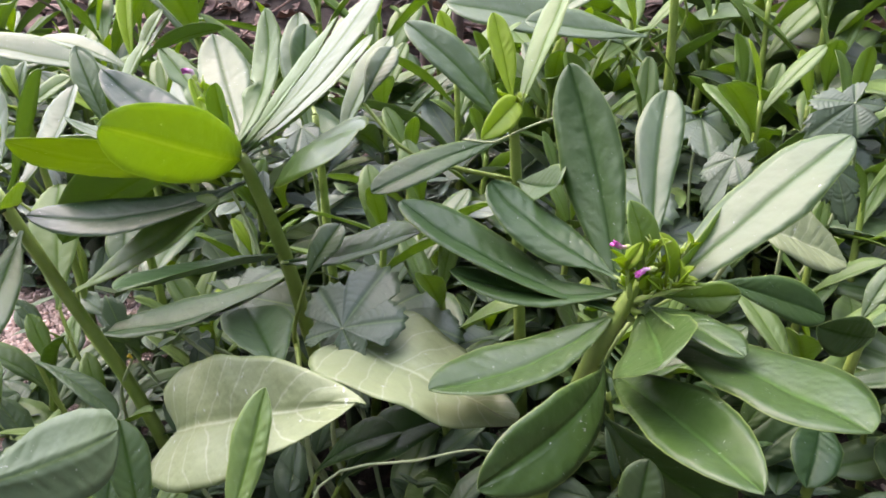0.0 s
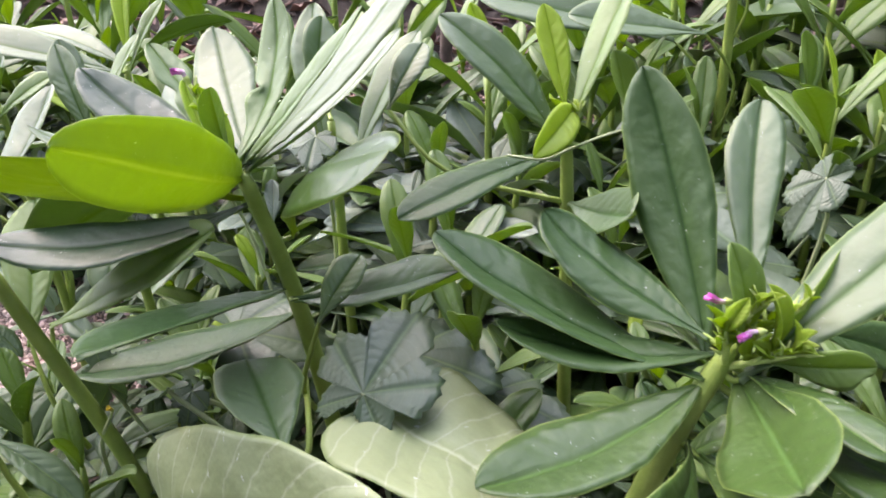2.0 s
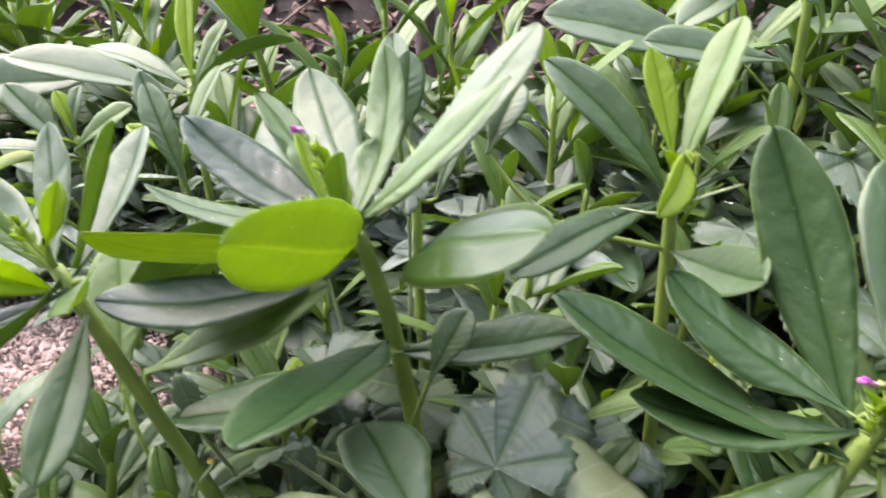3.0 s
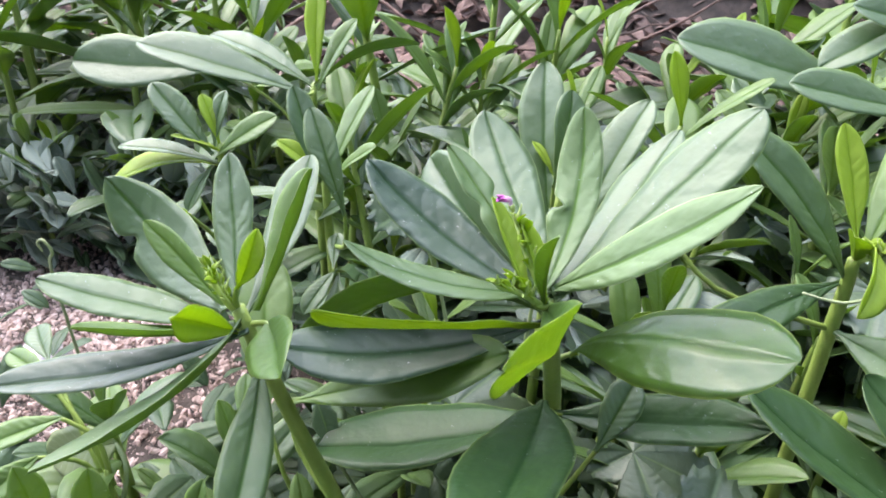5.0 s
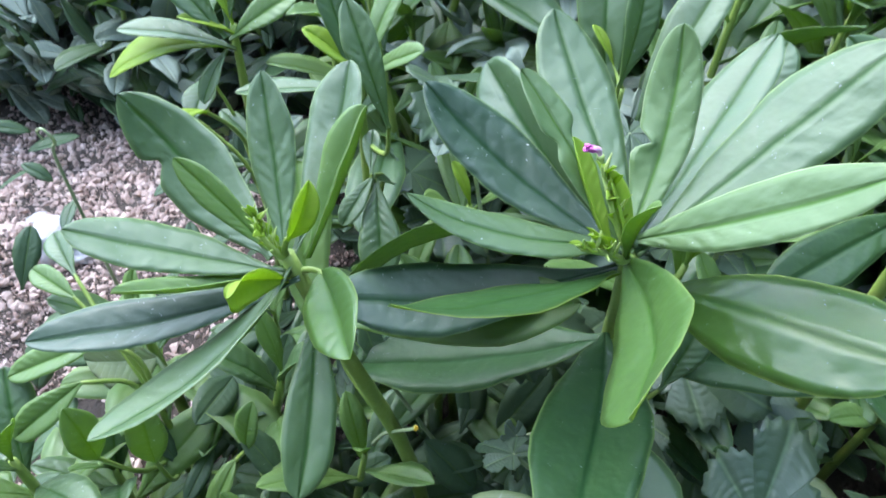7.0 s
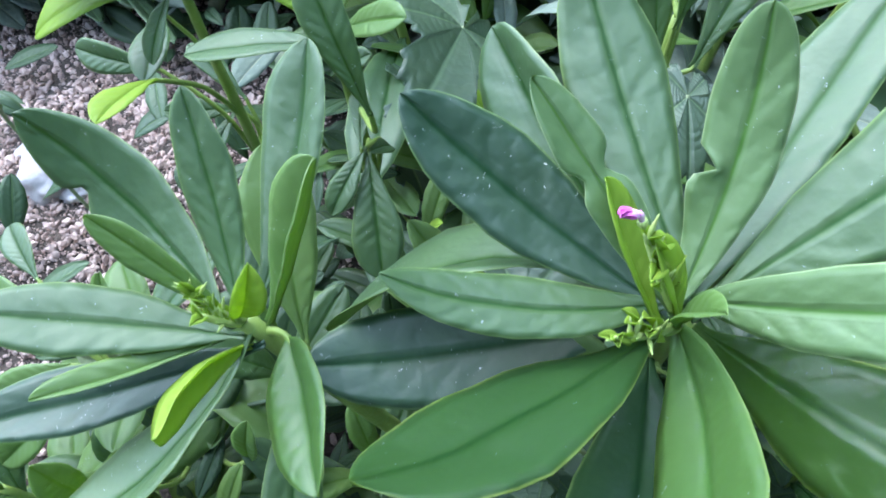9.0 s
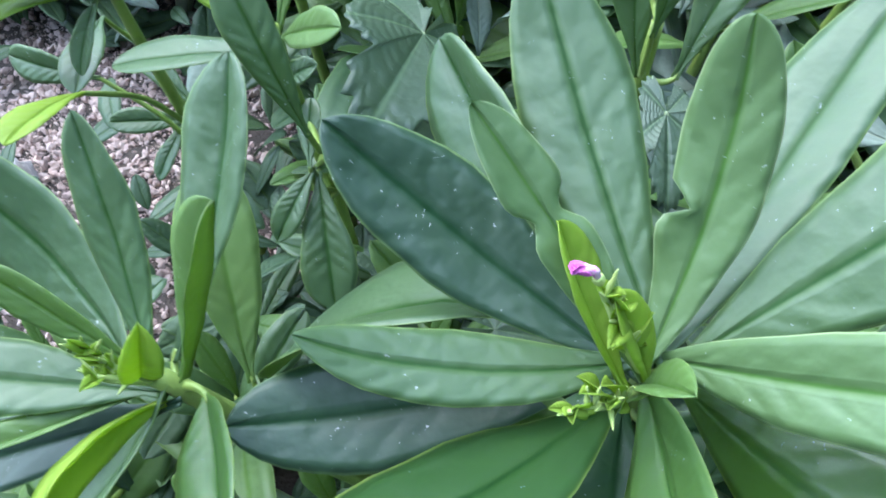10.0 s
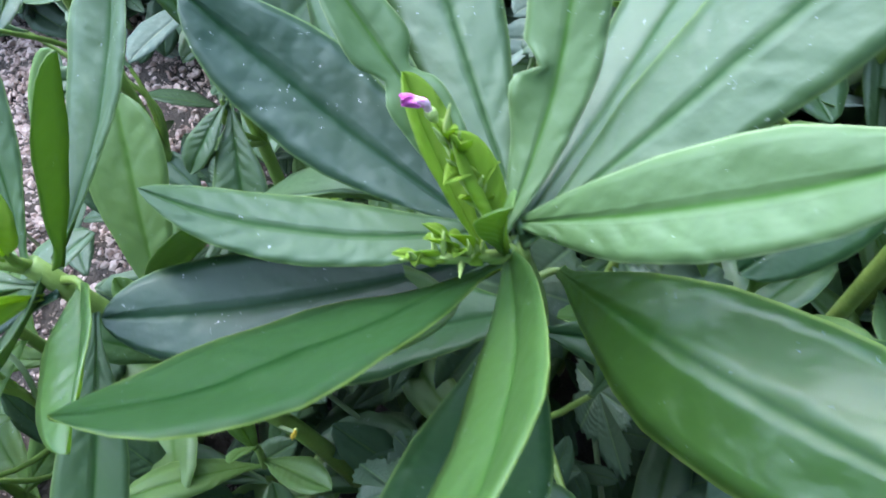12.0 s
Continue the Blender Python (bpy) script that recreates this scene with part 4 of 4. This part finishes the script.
v, f = tube([(-0.045, 0.18, 0.09), (-0.0292, 0.1846, 0.1505), (0.0039, 0.1941, 0.155), (0.028, 0.1977, 0.1566), (0.05, 0.21, 0.13)], [0.0005, 0.0005, 0.00045, 0.0004, 0.0004], 8)
part("runner", finish("runner", v, f, stem_pale), broad_vine, Matrix())
flower(lobed_vine, (-0.1435, 0.276, 0.139), (0.2, -0.6, 0.8), 0.0042, yellow, (0.1, -0.7, 0.7))
v, f = tube([(-0.165, 0.292, 0.09), (-0.158, 0.284, 0.115), (-0.146, 0.277, 0.134), (-0.1435, 0.276, 0.138)], [0.001, 0.0008, 0.0007, 0.0006], 7)
part("flower_stalk", finish("flower_stalk", v, f, stem_pale), lobed_vine, Matrix())
buds(flowering_plant, [(-0.083, 0.293, 0.234), (-0.089, 0.293, 0.247), (-0.096, 0.296, 0.261)])
buds(flowering_plant, [(-0.084, 0.290, 0.234), (-0.090, 0.284, 0.241), (-0.099, 0.279, 0.246)], seed=4)
buds(leaning_plant, [(-0.1900, 0.2805, 0.2190), (-0.1945, 0.2775, 0.2320), (-0.1990, 0.2790, 0.2385)], size=0.0020, seed=11, leafy=0.75)
buds(leaning_plant, [(-0.1895, 0.2800, 0.2190), (-0.1925, 0.2765, 0.2270), (-0.1945, 0.2735, 0.2360)], size=0.0020, seed=12, leafy=0.75)
buds(back_plant, [(0.0370, 0.3545, 0.2330), (0.0395, 0.3480, 0.2400), (0.0405, 0.3440, 0.2440)], size=0.0022, seed=13, leafy=0.7)
flower(flowering_plant, (-0.0980, 0.2962, 0.2665), (-0.45, 0.05, 1.0), 0.0060)
buds(bushy_plant, [(0.081, 0.253, 0.188), (0.084, 0.252, 0.200), (0.089, 0.250, 0.211)], seed=2)
buds(bushy_plant, [(0.081, 0.253, 0.188), (0.091, 0.252, 0.200), (0.101, 0.252, 0.208)], seed=5)
buds(bushy_plant, [(0.081, 0.252, 0.186), (0.079, 0.247, 0.196), (0.077, 0.244, 0.204)], seed=7, leafy=1.5)
buds(bushy_plant, [(0.081, 0.252, 0.186), (0.090, 0.246, 0.193), (0.098, 0.243, 0.197)], seed=9, leafy=1.4)
flower(bushy_plant, (0.0782, 0.2503, 0.2100), (-1.0, -0.2, 0.1), 0.0060, None, (-0.8, -0.1, 0.6))
flower(bushy_plant, (0.0858, 0.2418, 0.2052), (-1.0, -0.2, 0.0), 0.0060, None, (-0.8, -0.3, -0.6))


# ---- ground ----
def ground_height(x, y):
    bank = 0.035 * math.exp(-(((x + 0.42) / 0.16) ** 2 + ((y - 0.45) / 0.22) ** 2))
    return bank + 0.012 * noise.noise((x * 6, y * 6, 0.3)) + 0.006 * noise.noise((x * 25, y * 25, 1.7)) - 0.004


def ground():
    xs = [-60, -12, -4, -2] + [-1.2 + 0.03 * i for i in range(81)] + [2, 4, 12, 60]
    ys = [-60, -10, -2] + [-0.5 + 0.03 * i for i in range(81)] + [2.6, 5, 15, 60]
    verts = [(x, y, ground_height(x, y)) for x in xs for y in ys]
    w = len(ys)
    faces = [(i * w + j, (i + 1) * w + j, (i + 1) * w + j + 1, i * w + j + 1) for i in range(len(xs) - 1) for j in range(w - 1)]
    tagged(new("ground", finish("ground", verts, faces, soil)), "brown gravelly garden soil under the plants", "ground", kind="structure")


ground()


def pebble(rng, size):
    """One rough little stone."""
    bm = bmesh.new()
    bmesh.ops.create_icosphere(bm, subdivisions=1, radius=1.0)
    s = (size * rng.uniform(0.6, 1.2), size * rng.uniform(0.6, 1.2), size * rng.uniform(0.4, 0.8))
    v = [tuple(c * k * rng.uniform(0.75, 1.2) for c, k in zip(p.co, s)) for p in bm.verts]
    f = [tuple(q.index for q in face.verts) for face in bm.faces]
    bm.free()
    return v, f, [(0, 0)] * len(v)


def gravel(count, seed):
    rng = random.Random(seed)
    kinds = [pebble(rng, 1.0) for _ in range(14)]
    pieces = []
    for _ in range(count):
        if rng.random() < 0.75:
            x, y = rng.gauss(-0.42, 0.10), rng.gauss(0.45, 0.12)
        else:
            x, y = rng.uniform(-0.6, 0.5), rng.uniform(0.1, 1.0)
        size = 0.0006 + 0.0034 * rng.random() ** 6
        m = Matrix.Translation((x, y, ground_height(x, y) + size * 0.3)) @ Euler((rng.uniform(0, 6), rng.uniform(0, 6), rng.uniform(0, 6))).to_matrix().to_4x4() @ Matrix.Scale(size, 4)
        pieces.append(moved(rng.choice(kinds), m))
    v, f, u = gather(pieces)
    me = finish("gravel", v, f, gravel_mat)
    me.polygons.foreach_set("use_smooth", [False] * len(me.polygons))
    tagged(new("gravel", me), "pinkish beige gravel and grit lying on the soil", "gravel", kind="stuff")


gravel(38000, 5)

# ---- plants behind ----
v, f = tube([(-0.352, 0.392, 0.02), (-0.354, 0.388, 0.09), (-0.356, 0.386, 0.150), (-0.351, 0.384, 0.163), (-0.354, 0.383, 0.171), (-0.359, 0.384, 0.168), (-0.3575, 0.3845, 0.163)], [0.0011, 0.001, 0.0009, 0.0009, 0.0008, 0.0007, 0.0005], 8)
tagged(new("tendril", finish("tendril", v, f, stem_pale)), "thin pale tendril with a curled tip over the gravel", "tendril")

v, f = tube([(0.0125, 0.332, 0.2289), (0.0265, 0.330, 0.2280), (0.0368, 0.330, 0.2324), (0.0470, 0.331, 0.2364), (0.0574, 0.333, 0.2394)], [0.0005, 0.0006, 0.0006, 0.0006, 0.0004], 8)
tagged(new("tendril", finish("tendril", v, f, stem_pale)), "thin pale arching tendril across a green shoot", "tendril")


def wild_plant(seed, height, count, size, mats=None, ratio=(0.24, 0.34), label="green leafy plant growing among others in the bed", group="leafy plants"):
    """A prototype of the same leafy kind, grown by rule: leaves spiral up the stem, the young ones upright."""
    rng = random.Random(seed)
    lean = Vector((rng.uniform(-0.15, 0.15), rng.uniform(-0.15, 0.15), 1))
    path = [lean * height * k for k in (0, 0.35, 0.7, 1)]
    p = thing("leafy_plant", (0, 0, 0), label, "plant", group)
    v, f = tube(path, [0.0032, 0.003, 0.0026, 0.0016], 8)
    part("stem", finish("stem", v, f, stem_green), p, Matrix())
    turn = rng.uniform(0, 6.3)
    for i in range(count):
        k = i / (count - 1)
        at = lean * height * (0.30 + 0.70 * k ** 0.8)
        turn += 2.4 + rng.uniform(-0.3, 0.3)
        rise = radians(-8 + 72 * k ** 1.3 + rng.uniform(-12, 12))
        length = size * (1.0 - 0.55 * k ** 2.5) * rng.uniform(0.8, 1.15)
        tip = at + Vector((math.cos(turn) * math.cos(rise), math.sin(turn) * math.cos(rise), math.sin(rise))) * length
        mat = young if k > 0.95 and seed % 2 else fresh if k > 0.62 or rng.random() < 0.25 else mature
        mat = rng.choice(mats) if mats else mat
        v, f, u = leaf_shell(length, length * rng.uniform(*ratio), rng.uniform(0.0, 0.1), fold=rng.uniform(0.05, 0.22), wave=0.04, seed=seed * 50 + i, nu=9, nv=4)
        part("leaf", finish("leaf", v, f, mat, u), p, leaf_pose(at, tip, rng.uniform(-25, 25)))
    return p


def scatter(prototypes, spots):
    for i, (x, y, s, r) in enumerate(spots):
        copy_thing(prototypes[i % len(prototypes)], Matrix.Translation((x, y, ground_height(x, y))) @ Matrix.Rotation(r, 4, "Z") @ Matrix.Scale(s, 4))


def spots(count, seed, x0, x1, y0, y1, s0, s1, clear):
    rng, out = random.Random(seed), []
    while len(out) < count:
        x, y = rng.uniform(x0, x1), rng.uniform(y0, y1)
        if clear(x, y) or any((x - a) ** 2 + (y - b) ** 2 < 0.0016 for a, b, *_ in out):
            continue
        out.append((x, y, rng.uniform(s0, s1), rng.uniform(0, 6.3)))
    return out


def vine_plant(seed, count, size):
    """A prototype of the creeping vine: lobed toothed leaves held up on thin stalks."""
    rng = random.Random(seed)
    p = thing("lobed_vine", (0, 0, 0), "creeping vine with dull toothed lobed leaves among the plants", "vine", "vines")
    run = [(-0.06, -0.02, 0.01), (-0.02, 0.0, 0.03), (0.02, 0.01, 0.035), (0.07, 0.03, 0.02)]
    v, f = tube(run, [0.0014, 0.0016, 0.0015, 0.001], 8)
    part("stem", finish("stem", v, f, stem_green), p, Matrix())
    for i in range(count):
        foot = Vector(run[i % 3]).lerp(Vector(run[i % 3 + 1]), rng.random())
        base = foot + Vector((rng.uniform(-0.05, 0.05), rng.uniform(-0.06, 0.03), rng.uniform(0.05, 0.13)))
        a = rng.uniform(-2.6, -0.5)
        tip = base + Vector((math.cos(a), math.sin(a), rng.uniform(-0.9, 0.1))).normalized() * size * rng.uniform(0.7, 1.1)
        length = (tip - base).length
        v, f = tube([foot, foot.lerp(base, 0.6) + Vector((0, 0, 0.01)), base], [0.001, 0.0009, 0.0007], 7)
        part("leaf_stalk", finish("leaf_stalk", v, f, stem_pale), p, Matrix())
        v, f, u = palmate_shell(length, length * 1.3, seed * 9 + i)
        part("leaf", finish("leaf", v, f, vine, u), p, leaf_pose(base, tip, rng.uniform(-25, 25)))
    return p


def gap(x, y):
    """The bed thins out towards the slim trunks behind it."""
    return -0.44 < x < 0.12 and y > 0.76


kinds = [wild_plant(s, h, n, z) for s, h, n, z in ((11, 0.20, 11, 0.105), (12, 0.19, 12, 0.095), (13, 0.22, 12, 0.11), (14, 0.17, 10, 0.09), (15, 0.20, 13, 0.10))]
low_kinds = [wild_plant(s, h, n, z) for s, h, n, z in ((16, 0.13, 9, 0.075), (17, 0.11, 10, 0.07), (18, 0.15, 10, 0.08))]
# low plants in darkened leaf materials that stand in for the shade there
shade_kinds = [wild_plant(s, h, n, z, (deep, ribbed, deep), (0.32, 0.44), "low leafy plant with shade put into its dark leaf colour", "low shaded plants") for s, h, n, z in ((57, 0.10, 9, 0.075), (58, 0.08, 8, 0.07))]
pale_kinds = [wild_plant(s, h, n, z, (fresh, fresh, mature), (0.32, 0.44), "short leafy plant with pale dull green leaves", "short pale plants") for s, h, n, z in ((51, 0.12, 10, 0.062), (52, 0.10, 9, 0.07))]
big_kinds = [wild_plant(s, h, n, z, (dull, weed, dull), (0.34, 0.46), "tall dark plant with large broad leaves in shade", "large dark plants") for s, h, n, z in ((53, 0.27, 9, 0.15), (54, 0.23, 8, 0.14))]
vines = [vine_plant(s, n, z) for s, n, z in ((55, 7, 0.05), (56, 6, 0.06))]
for i, k in enumerate(kinds + low_kinds):
    k.location = (-0.35 + 0.16 * i, 0.66 + 0.07 * (i % 3), 0.0)
for k, place in zip(pale_kinds + big_kinds + vines + shade_kinds, ((-0.29, 0.24, 0), (-0.24, 0.2, 0), (0.36, 0.62, 0), (0.3, 0.76, 0), (0.24, 0.54, 0), (0.34, 0.56, 0), (0.1, 0.31, 0), (0.24, 0.27, 0))):
    k.location = place
scatter(kinds, spots(85, 21, -0.85, 0.85, 0.50, 1.0, 0.8, 1.15, lambda x, y: x < -0.27 and y < 0.72 or gap(x, y)))
scatter(low_kinds, spots(34, 22, -0.24, 0.36, 0.33, 0.54, 0.8, 1.15, lambda x, y: x < -0.2 and y < 0.4))
scatter(low_kinds, spots(12, 23, -0.38, -0.12, 0.15, 0.36, 0.55, 0.85, lambda x, y: x < -0.27 and y > 0.30))
scatter(low_kinds, spots(9, 30, -0.62, -0.3, 0.59, 0.8, 0.8, 1.2, lambda x, y: False))
scatter(pale_kinds, spots(14, 25, -0.36, -0.13, 0.14, 0.33, 0.75, 1.1, lambda x, y: x < -0.29 and y > 0.27))
scatter(kinds, spots(30, 26, -0.75, 0.35, 0.66, 1.05, 1.15, 1.5, gap))
scatter(big_kinds, spots(12, 27, 0.18, 0.8, 0.52, 0.95, 0.8, 1.25, lambda x, y: False))
scatter(vines, spots(8, 28, 0.1, 0.5, 0.50, 0.74, 0.9, 1.3, lambda x, y: False))
scatter(vines, spots(5, 29, -0.22, 0.1, 0.36, 0.5, 0.7, 1.0, lambda x, y: False))
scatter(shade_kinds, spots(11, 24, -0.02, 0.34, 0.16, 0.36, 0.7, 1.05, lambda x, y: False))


def undergrowth(count, seed, x0, x1, y0, y1, mat, low, high, size, name, label):
    """Many small loose leaves of the weeds under the tall plants, all in one."""
    rng = random.Random(seed)
    shells = [leaf_shell(1.0, rng.uniform(0.32, 0.55), rng.uniform(0, 0.12), fold=0.1, seed=i, nu=6, nv=4, thick=0.004, a=rng.uniform(0.7, 1.2), b=0.7) for i in range(8)]
    pieces = []
    for _ in range(count):
        x, y = rng.uniform(x0, x1), rng.uniform(y0, y1)
        if x < -0.27 and y < 0.85 and rng.random() < 0.93 or x > 0 and rng.random() < 0.6:
            continue
        z = ground_height(x, y) + rng.uniform(low, high)
        a, e, s = rng.uniform(0, 6.3), rng.uniform(-0.3, 0.9), size * rng.uniform(0.6, 1.3)
        m = Matrix.Translation((x, y, z)) @ Euler((rng.uniform(-0.5, 0.5), -e, a)).to_matrix().to_4x4() @ Matrix.Scale(s, 4)
        pieces.append(moved(rng.choice(shells), m))
    v, f, u = gather(pieces)
    tagged(new(name, finish(name, v, f, mat, u)), label, "weeds", kind="stuff")


undergrowth(3600, 31, -0.5, 0.6, 0.12, 0.62, weed, 0.005, 0.09, 0.032, "weeds", "low dull green weeds covering the ground")
undergrowth(2200, 32, -0.9, 0.9, 0.55, 1.05, mature, 0.01, 0.13, 0.06, "weeds", "dark green undergrowth behind the plants")

# ---- the bank, and bushes added round the bed to block the sky ----
def ring(angle, r):
    return r * math.sin(angle), 0.4 + r * math.cos(angle)


def bank_share(a):
    """The bank is highest behind the bed and runs out towards its open side."""
    return max(0.0, min(1.0, 0.55 + 0.75 * math.cos(a)))


def bank():
    """The earth bank that closes the bed all round."""
    verts, faces = [], []
    steps = ((1.15, -0.02), (1.35, 0.10), (1.6, 0.30), (1.95, 0.50), (2.4, 0.62), (2.9, 0.66), (3.6, 0.55), (5.0, 0.28), (7.0, 0.06), (9.0, -0.06))
    n = 72
    for r, z in steps:
        for k in range(n):
            a = 2 * math.pi * k / n
            x, y = ring(a, r + 0.12 * noise.noise((math.cos(a) * 2, math.sin(a) * 2, r)))
            verts.append((x, y, (z + 0.08 * noise.noise((x * 3, y * 3, 0))) * bank_share(a)))
    for i in range(len(steps) - 1):
        for k in range(n):
            a, c = i * n + k, i * n + (k + 1) % n
            faces.append((a, a + n, c + n, c))
    tagged(new("earth_bank", finish("earth_bank", verts, faces, soil)), "brown earth bank with litter behind the bed", "ground", kind="structure")


def loose(count, seed, mat, name, label, category, place, size, ratio=(0.35, 0.6), lift=(-0.4, 0.9), arch=0.1, sizes=(0.6, 1.3)):
    """Loose leaves placed by rule, all in one."""
    rng = random.Random(seed)
    shells = [leaf_shell(1.0, rng.uniform(*ratio), rng.uniform(-0.05, arch), fold=0.12, wave=0.06, seed=i, nu=6, nv=4, thick=0.004, a=rng.uniform(0.7, 1.2), b=0.7) for i in range(8)]
    pieces = []
    for _ in range(count):
        m = Matrix.Translation(place(rng)) @ Euler((rng.uniform(-0.6, 0.6), -rng.uniform(*lift), rng.uniform(0, 6.3))).to_matrix().to_4x4() @ Matrix.Scale(size * rng.uniform(*sizes), 4)
        pieces.append(moved(rng.choice(shells), m))
    v, f, u = gather(pieces)
    tagged(new(name, finish(name, v, f, mat, u)), label, category, kind="stuff")


def bank_z(r):
    return max(0.0, (r - 1.15) * 0.72)


def on_bank(rng):
    a, r = rng.uniform(-1.5, 1.5), rng.uniform(0.8, 1.9)
    x, y = ring(a, r)
    return x, y, bank_z(r) * 0.9 * bank_share(a) + 0.02


def in_added_bush(rng):
    while True:
        a, r = rng.uniform(-0.35, 4.3), rng.uniform(1.5, 2.4)
        x, y = ring(a, r)
        # height grows behind the viewpoint to shut out the sky there
        z = rng.uniform(0.15, 1.55 + 1.9 * max(0.0, -math.cos(a)))
        if noise.noise((x * 2.2, y * 2.2, z * 2.2)) > -0.12:
            return x, y, z


bank()
loose(6500, 41, dry, "leaf_litter", "dry brown fallen leaves lying on the bank", "litter", on_bank, 0.05, lift=(-0.5, 0.5), arch=0.25)
loose(17000, 42, bush, "bush_leaves", "dark bush foliage added round the bed to block the sky, mostly unseen", "bush", in_added_bush, 0.13)


def trunk(x, y, height, radius, seed, name="tree_trunk", label="slim grey-brown tree trunk behind the bed", category="tree"):
    rng = random.Random(seed)
    pts = [(x + rng.uniform(-0.03, 0.03) * k, y + rng.uniform(-0.03, 0.03) * k, -0.02 + height * k / 3) for k in range(4)]
    t = thing(name, (x, y, 0), label, category)
    v, f = tube(pts, [radius * 1.2, radius, radius * 0.9, radius * 0.8], 12)
    part("trunk", finish("trunk", v, f, bark), t, Matrix())
    for k in range(4):
        a = rng.uniform(0, 6.3)
        z = height * rng.uniform(0.3, 0.95)
        c = Vector((x, y, z))
        d = Vector((math.cos(a), math.sin(a), rng.uniform(0.2, 0.9)))
        v, f = tube([c, c + d * 0.15, c + d * 0.34 + Vector((0, 0, 0.03))], [radius * 0.35, radius * 0.25, radius * 0.1], 8)
        part("limb", finish("limb", v, f, bark), t, Matrix())


for i, (x, y, h, r) in enumerate(((-0.17, 1.15, 1.3, 0.014), (-0.11, 1.22, 1.4, 0.009), (-0.07, 1.32, 1.2, 0.010), (0.55, 1.45, 1.4, 0.02), (-0.86, 1.25, 1.2, 0.016))):
    trunk(x, y, h, r, 60 + i)
# stems to carry the added bushes, mostly out of view
woody = random.Random(90)
for i in range(34):
    a = -0.3 + 4.5 * (i + woody.uniform(0.1, 0.9)) / 34
    x, y = ring(a, woody.uniform(1.65, 2.25))
    trunk(x, y, (1.35 + 1.8 * max(0.0, -math.cos(a))) * woody.uniform(0.75, 1.0), woody.uniform(0.010, 0.018), 200 + i, "bush_stem", "crooked brown woody stem added inside the mostly unseen bush", "bush stem")



def grey_weeds(rng):
    x, y = rng.uniform(-0.75, -0.29), rng.uniform(0.56, 0.95)
    return x, y, ground_height(x, y) + rng.uniform(0.01, 0.10)


def silver_patch(rng):
    x, y = rng.gauss(-0.03, 0.08), rng.uniform(0.46, 0.78)
    return x, y, ground_height(x, y) + rng.uniform(0.03, 0.16)


# pale silver colour stands in for the sheen on leaves behind
loose(420, 45, silver, "silver_weeds", "grey-green weeds among the leafy plants, silvery sheen put into their colour", "weeds", silver_patch, 0.045, ratio=(0.3, 0.7), sizes=(0.4, 1.4))
loose(1300, 43, silver, "grey_weeds", "pale grey-green small weeds beyond the gravel", "weeds", grey_weeds, 0.026, ratio=(0.25, 0.8), lift=(-0.6, 1.3), sizes=(0.4, 1.9))
loose(500, 44, weed, "green_weeds", "mixed dark green weeds beyond the gravel", "weeds", grey_weeds, 0.04, ratio=(0.25, 0.5), lift=(-0.6, 1.3), sizes=(0.4, 1.6))


def stone(x, y, size, seed, label):
    """A pale lump of stone half sunk in the grit."""
    rng = random.Random(seed)
    bm = bmesh.new()
    bmesh.ops.create_icosphere(bm, subdivisions=3, radius=1.0)
    for q in bm.verts:
        d = 1 + 0.45 * noise.noise(q.co * 1.7 + Vector((seed, 0, 0))) + 0.3 * noise.noise(q.co * 4.0)
        q.co = Vector((q.co.x * d, q.co.y * d * 0.8, q.co.z * d * 0.55)) * size
    me = bpy.data.meshes.new("stone")
    bm.to_mesh(me)
    bm.free()
    me.materials.append(white_stone)
    me.polygons.foreach_set("use_smooth", [True] * len(me.polygons))
    ob = tagged(new("stone", me), label, "stone")
    ob.location = (x, y, ground_height(x, y) + size * 0.25)


white_stone = plain_material("white_stone", rgb(0.34, 0.30, 0.29), rgb(0.72, 0.70, 0.69), 120.0, 0.85, 0.003)
for i, (x, y, s) in enumerate(((-0.425, 0.433, 0.022), (-0.405, 0.425, 0.008), (-0.448, 0.452, 0.009), (-0.352, 0.25, 0.010), (-0.463, 0.41, 0.007))):
    stone(x, y, s, 3 + i, "small whitish stone lying on the gravel")


def twig(x, y, z, length, seed):
    """A dry crooked twig lying on the litter."""
    rng = random.Random(seed)
    a, e = rng.uniform(0, 6.3), rng.uniform(-0.1, 0.7)
    p, pts = Vector((x, y, z)), []
    for k in range(5):
        pts.append(tuple(p))
        a, e = a + rng.uniform(-0.35, 0.35), e + rng.uniform(-0.25, 0.25)
        p = p + Vector((math.cos(a) * math.cos(e), math.sin(a) * math.cos(e), math.sin(e))) * length / 4
    v, f = tube(pts, [0.004, 0.0036, 0.003, 0.0024, 0.0014], 7)
    tagged(new("twig", finish("twig", v, f, bark if seed % 2 else dry)), "thin dry brown twig among the litter", "twig", "twigs on the bank")


twigs = random.Random(77)
for i in range(80):
    a, r = twigs.uniform(-0.85, 0.9), twigs.uniform(0.6, 1.45)
    x, y = ring(a, r)
    twig(x, y, bank_z(r) * 0.9 * bank_share(a) + twigs.uniform(0.01, 0.08), twigs.uniform(0.15, 0.4), 100 + i)
